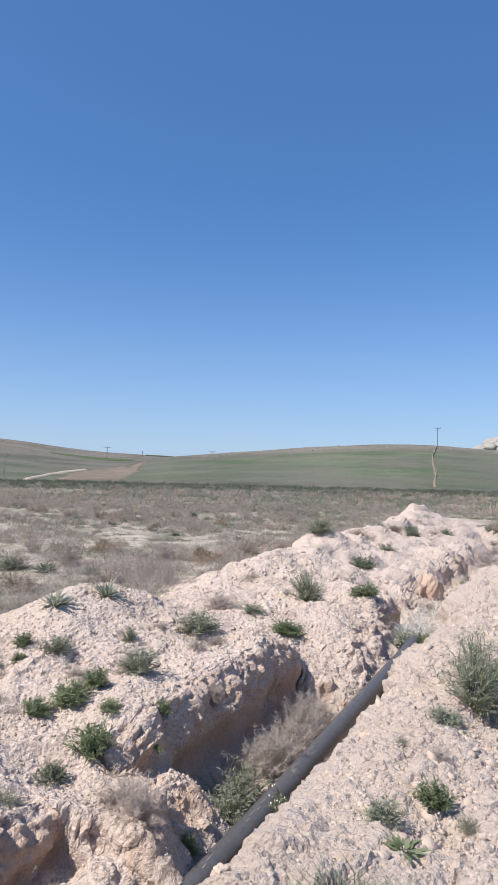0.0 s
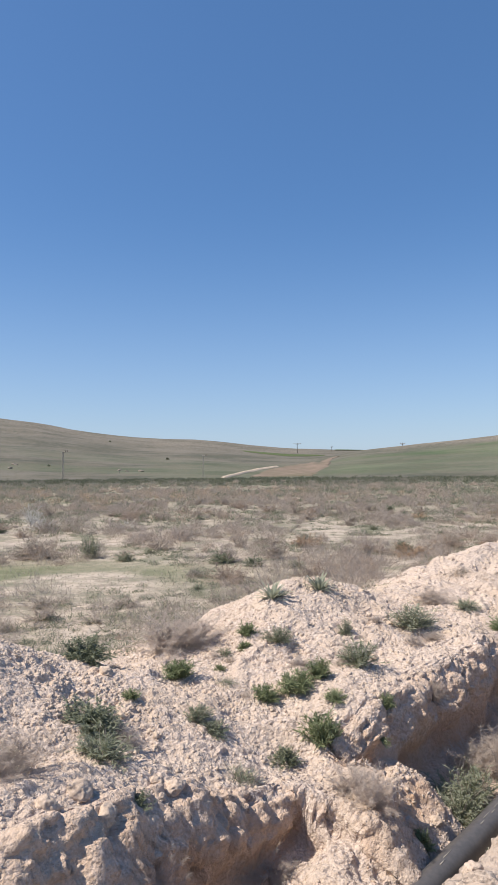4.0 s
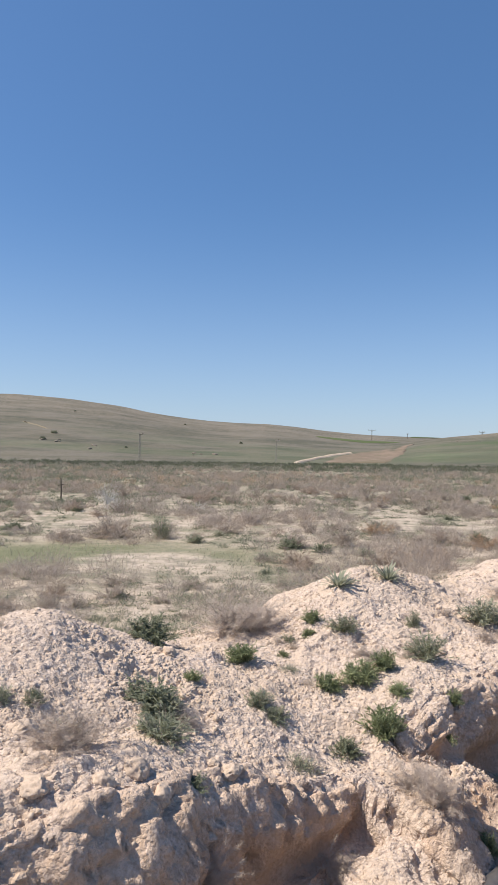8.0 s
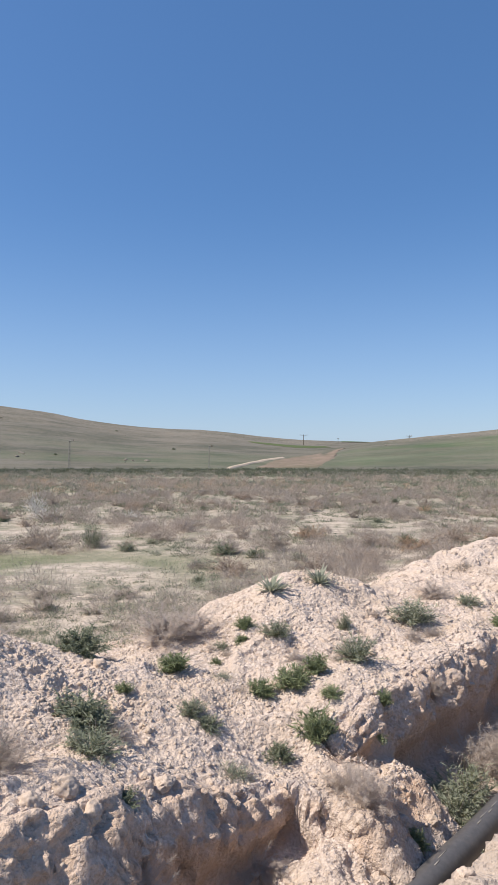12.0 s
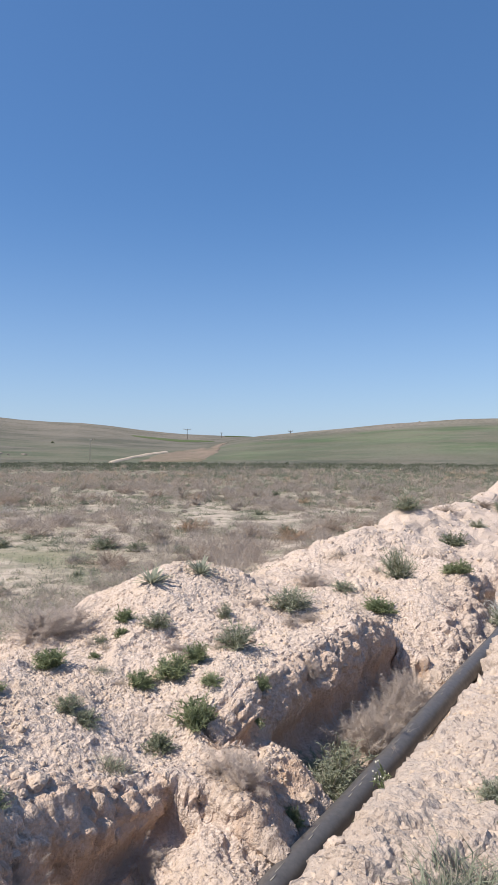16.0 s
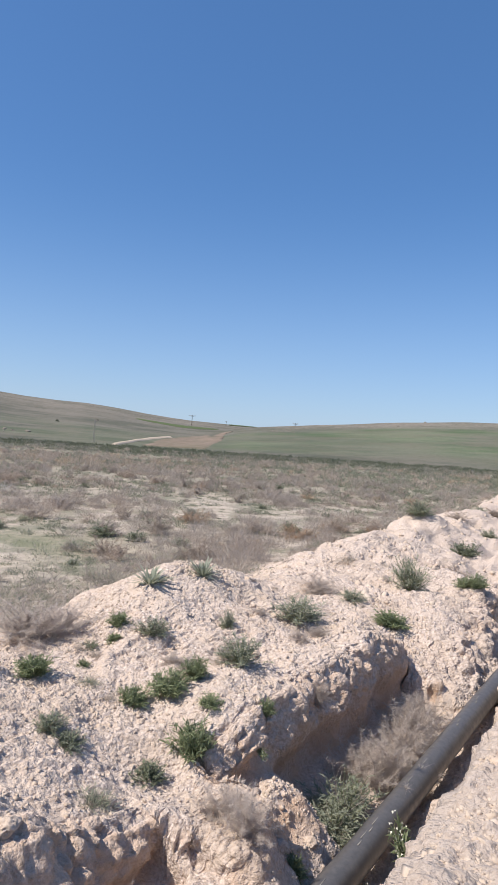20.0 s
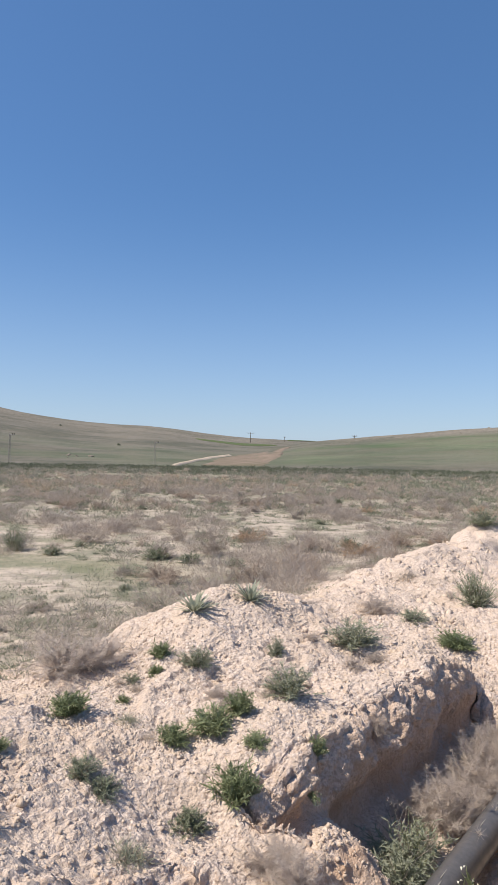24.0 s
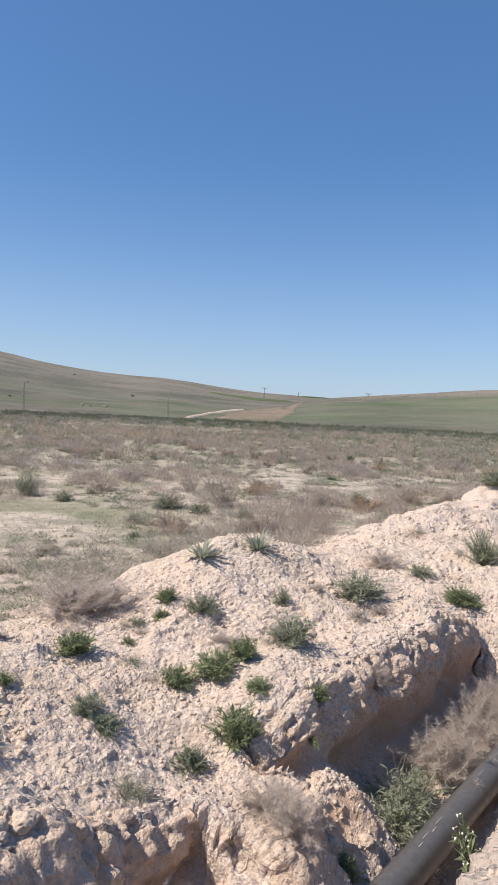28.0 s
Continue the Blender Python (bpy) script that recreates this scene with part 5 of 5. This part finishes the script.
def draped(name, label, category, left, right, mat, lift=0.25, rows=40, cols=10, rag=0.0):
    """A strip laid over the land between two lines, given as (azimuth, distance)."""
    co = []
    for i in range(rows + 1):
        t = i / rows
        a, b = [np.array([np.interp(t * (len(e) - 1), range(len(e)), [q[k] for q in e]) for k in (0, 1)]) for e in (left, right)]
        for j in range(cols + 1):
            u = j / cols
            az, r_ = a * (1 - u) + b * u
            az += rag * float(vnoise(np.array([i * 0.35]), np.array([j * 3.1 * (u in (0, 1))]), seed=63)[0])
            x, y = polar(az, r_)
            p, _ = drop(x, y)
            co.append((x, y, p.z + lift - (0.4 if u in (0, 1) or i in (0, rows) else 0)))
    k = cols + 1
    f = [(i * k + j, i * k + j + 1, (i + 1) * k + j + 1, (i + 1) * k + j) for i in range(rows) for j in range(cols)]
    ob = new(name, mesh_from(name, np.array(co), np.array(f), mat, True))
    return tagged(ob, label, category, kind="structure")


draped("bare_field", "reddish brown bare slope beside the dirt road", "field", [(-1.2, 158), (0.6, 215), (2.3, 275), (4.6, 335), (6.5, 375)], [(4.6, 150), (5.2, 175), (5.8, 215), (6.1, 285), (6.6, 370)], M_BARE, 0.2, 60, 12, 0.30)
draped("dirt_road", "pale packed dirt road climbing to the hills", "road", [(-3.4, 148), (-1.2, 200), (0.6, 240), (1.5, 258)], [(-2.95, 148), (-0.8, 198), (0.85, 236), (1.68, 252)], M_ROAD, 0.42, 30, 4, 0.04)
draped("crop_field", "dark green crop strip on the far hill", "field", [(-1.5, 520), (0.5, 520), (2.5, 505), (5.5, 500)], [(-1.2, 500), (0.8, 470), (2.6, 445), (5.6, 480)], M_CROP, 0.5, 24, 6, 0.05)
draped("far_crop_field", "dark strip of crops on the skyline", "field", [(6.4, 735), (8.6, 730)], [(6.4, 690), (9.0, 722)], M_CROP, 0.8, 12, 4)
draped("hill_path", "pale bare path up the green hill", "path", [(30.45, 140), (30.6, 200), (30.3, 280), (30.5, 400)], [(30.75, 140), (30.75, 200), (30.45, 280), (30.75, 400)], M_TRACK, 0.4, 40, 3, 0.12)
draped("hill_path", "pale bare path across the dry hillside", "path", [(-25.8, 372), (-23.7, 318)], [(-25.7, 368), (-23.6, 316)], M_TRACK, 0.4, 16, 2, 0.1)


def beam(a, b, w):
    """A square bar from a to b."""
    a, b = np.array(a, float), np.array(b, float)
    return tubes(np.stack([a, b])[None], np.full((1, 2), w * 0.7), 4)


def lattice_pole(az, r_, top, label):
    x, y = polar(az, r_)
    p, _ = drop(x, y)
    ob = thing("lattice_pole", Matrix.Translation(p - Vector((0, 0, 0.3))), label, "utility pole", "power line")
    H = top - p.z + 0.3
    w0, w1 = 0.17, 0.09
    for sx in (-1, 1):
        for sy in (-1, 1):
            part("leg", mesh_from("leg", *beam((sx * w0, sy * w0, 0), (sx * w1, sy * w1, H), 0.032), M_STEEL), ob)
    k = 9
    for i in range(k):
        za, zb = H * i / k, H * (i + 1) / k
        wa, wb = w0 + (w1 - w0) * i / k, w0 + (w1 - w0) * (i + 1) / k
        s_ = 1 if i % 2 else -1
        part("brace", mesh_from("brace", *join(beam((-s_ * wa, -wa, za), (s_ * wb, -wb, zb), 0.04), beam((-s_ * wa, wa, za), (s_ * wb, wb, zb), 0.04), beam((-wa, -s_ * wa, za), (-wb, s_ * wb, zb), 0.04)), M_STEEL), ob)
    arm = part("crossarm", mesh_from("crossarm", *beam((-0.2, 0, H - 0.15), (0.9, 0, H - 0.15), 0.12), M_STEEL), ob)
    for xx in (0.5, 0.85):
        part("insulator", mesh_from("insulator", *tubes(np.array([[(xx, 0, H - 0.1), (xx, 0, H + 0.15)]]), np.full((1, 2), 0.07), 6), M_WOOD), arm)


def timber_pole(az, r_, top, label, arm_w=1.6, fat=0.16):
    x, y = polar(az, r_)
    p, _ = drop(x, y)
    ob = thing("utility_pole", Matrix.Translation(p - Vector((0, 0, 0.4))), label, "utility pole", "power line")
    H = top - p.z + 0.4
    part("post", mesh_from("post", *tubes(np.array([[(0, 0, 0), (0, 0, H * 0.5), (0, 0, H)]]), np.array([[fat, fat * 0.85, fat * 0.7]]), 8), M_WOOD, True), ob)
    arm = part("crossarm", mesh_from("crossarm", *beam((-arm_w, 0, H - 0.4), (arm_w, 0, H - 0.4), 0.2), M_STEEL), ob)
    for xx in (-arm_w * 0.95, 0, arm_w * 0.95):
        part("insulator", mesh_from("insulator", *tubes(np.array([[(xx, 0, H - 0.3), (xx, 0, H + 0.25)]]), np.full((1, 2), 0.12), 6), M_STEEL), arm)
    for xx in (-1, 1):
        part("strut", mesh_from("strut", *beam((0, 0, H - 1.4), (xx * arm_w * 0.6, 0, H - 0.45), 0.1), M_STEEL), ob)


def aim(az, el, r_):
    return 1.5 + r_ * math.tan(radians(el))


lattice_pole(-16.3, 140, aim(0, 1.80, 140), "thin steel lattice power pole at the edge of the plain")
lattice_pole(-4.75, 160, aim(0, 1.42, 160), "thin steel lattice power pole at the edge of the plain")
timber_pole(3.25, 560, aim(0, 2.36, 560), "power pole with a crossarm on the far hill", 3.0, 0.26)
timber_pole(6.15, 640, aim(0, 2.05, 640), "power pole on the far skyline", 0.8, 0.2)
timber_pole(12.0, 415, aim(0, 2.25, 415), "power pole behind the green hill", 1.5, 0.18)
timber_pole(30.75, 400, aim(0, 4.55, 400), "power pole with a crossarm on the green hill", 1.9, 0.17)

post_at, _ = drop(-8.44, 19.42)
post = thing("fence_post", Matrix.Translation(post_at - Vector((0, 0, 0.1))), "thin dark leaning wooden post on the plain", "post")
part("shaft", mesh_from("shaft", *tubes(np.array([[(0, 0, 0), (0.01, 0, 0.4), (-0.01, 0, 0.8)]]), np.array([[0.024, 0.022, 0.016]]), 7), M_WOOD, True), post)
part("stub", mesh_from("stub", *tubes(np.array([[(-0.09, 0, 0.56), (0.10, 0, 0.60)]]), np.array([[0.014, 0.012]]), 5), M_WOOD), post)

for az, r_, w, h in ((-23.2, 286, 3.6, 2.0), (-24.1, 248, 3.0, 1.8), (-17.4, 222, 1.7, 1.2), (-7.75, 308, 2.2, 1.6), (-21.6, 540, 3, 1.6), (-12.5, 560, 3, 1.6)):
    x, y = polar(az, r_)
    plant("dark", x, y, w, h, "lone dark bush on the dry hillside", "bushes on the hill", sink=0.3)


def outcrop(name, label, spots, seed, size, mat, group=""):
    """Pale rocks standing out of a hillside, each a thing."""
    rng = np.random.default_rng(seed)
    for az, r_, k, daz, dr in spots:
        for _ in range(k):
            x, y = polar(az + daz * rng.normal(), r_ + dr * rng.normal())
            p, nrm = drop(x, y)
            q = size * math.exp(0.5 * rng.normal())
            me = STONES[int(rng.integers(8))].copy()
            me.materials.clear()
            me.materials.append(mat)
            ob = new(name, me)
            ob.matrix_world = Matrix.Translation(p + Vector((0, 0, q * 0.15))) @ pose(0, 0, 0, 0, 0, rng.uniform(0, 360)) @ Matrix.Diagonal((q, q, q * 0.8, 1))
            tagged(ob, label, "rock", group)


outcrop("hill_rock", "pale rock lying on the dry hillside", ((-22.7, 240, 5, 0.25, 4), (-24, 246, 3, 0.3, 4), (-11.3, 200, 8, 0.9, 8), (-20, 222, 5, 0.8, 8), (-21.4, 556, 7, 0.5, 12), (-26.3, 680, 16, 1.0, 6), (-4.9, 700, 10, 0.5, 8), (-13, 520, 8, 2, 30)), 41, 0.38, M_HILLROCK, "rocks on the hill")
outcrop("hill_rock", "pale rock lying on the green hillside", ((11, 322, 34, 1.0, 14), (22, 360, 22, 3, 20), (16, 330, 10, 2, 20), (28, 330, 20, 3, 40)), 42, 0.28, M_HILLROCK, "rocks on the hill")


def cliff():
    """The white limestone knoll beyond the green hill."""
    co, f = ICO3
    rng = np.random.default_rng(43)
    x, y = polar(36.2, 520)
    pcs = []
    for i in range(26):
        u = rng.uniform(-1, 1)
        c = co * (1 + 0.22 * fbm(co[:, 0] * 2 + i, co[:, 1] * 2, co[:, 2] * 2, 3, 400 + i))[:, None]
        q = rng.uniform(3, 6.5)
        pcs.append((c * np.array((q * 1.3, q, q * 0.8)) + np.array((u * 24, rng.uniform(-8, 8), 25 + 8.5 * (1 - u * u) * rng.uniform(0.2, 1.0))), f))
    pcs.append((co * np.array((34, 20, 14)) + np.array((0, 6, 18)), f))
    ob = new("limestone_knoll", mesh_from("limestone_knoll", *join(*pcs), M_ROCK))
    ob.location = (x, y, 0)
    tagged(ob, "white limestone knoll behind the green hill", "rock")


cliff()
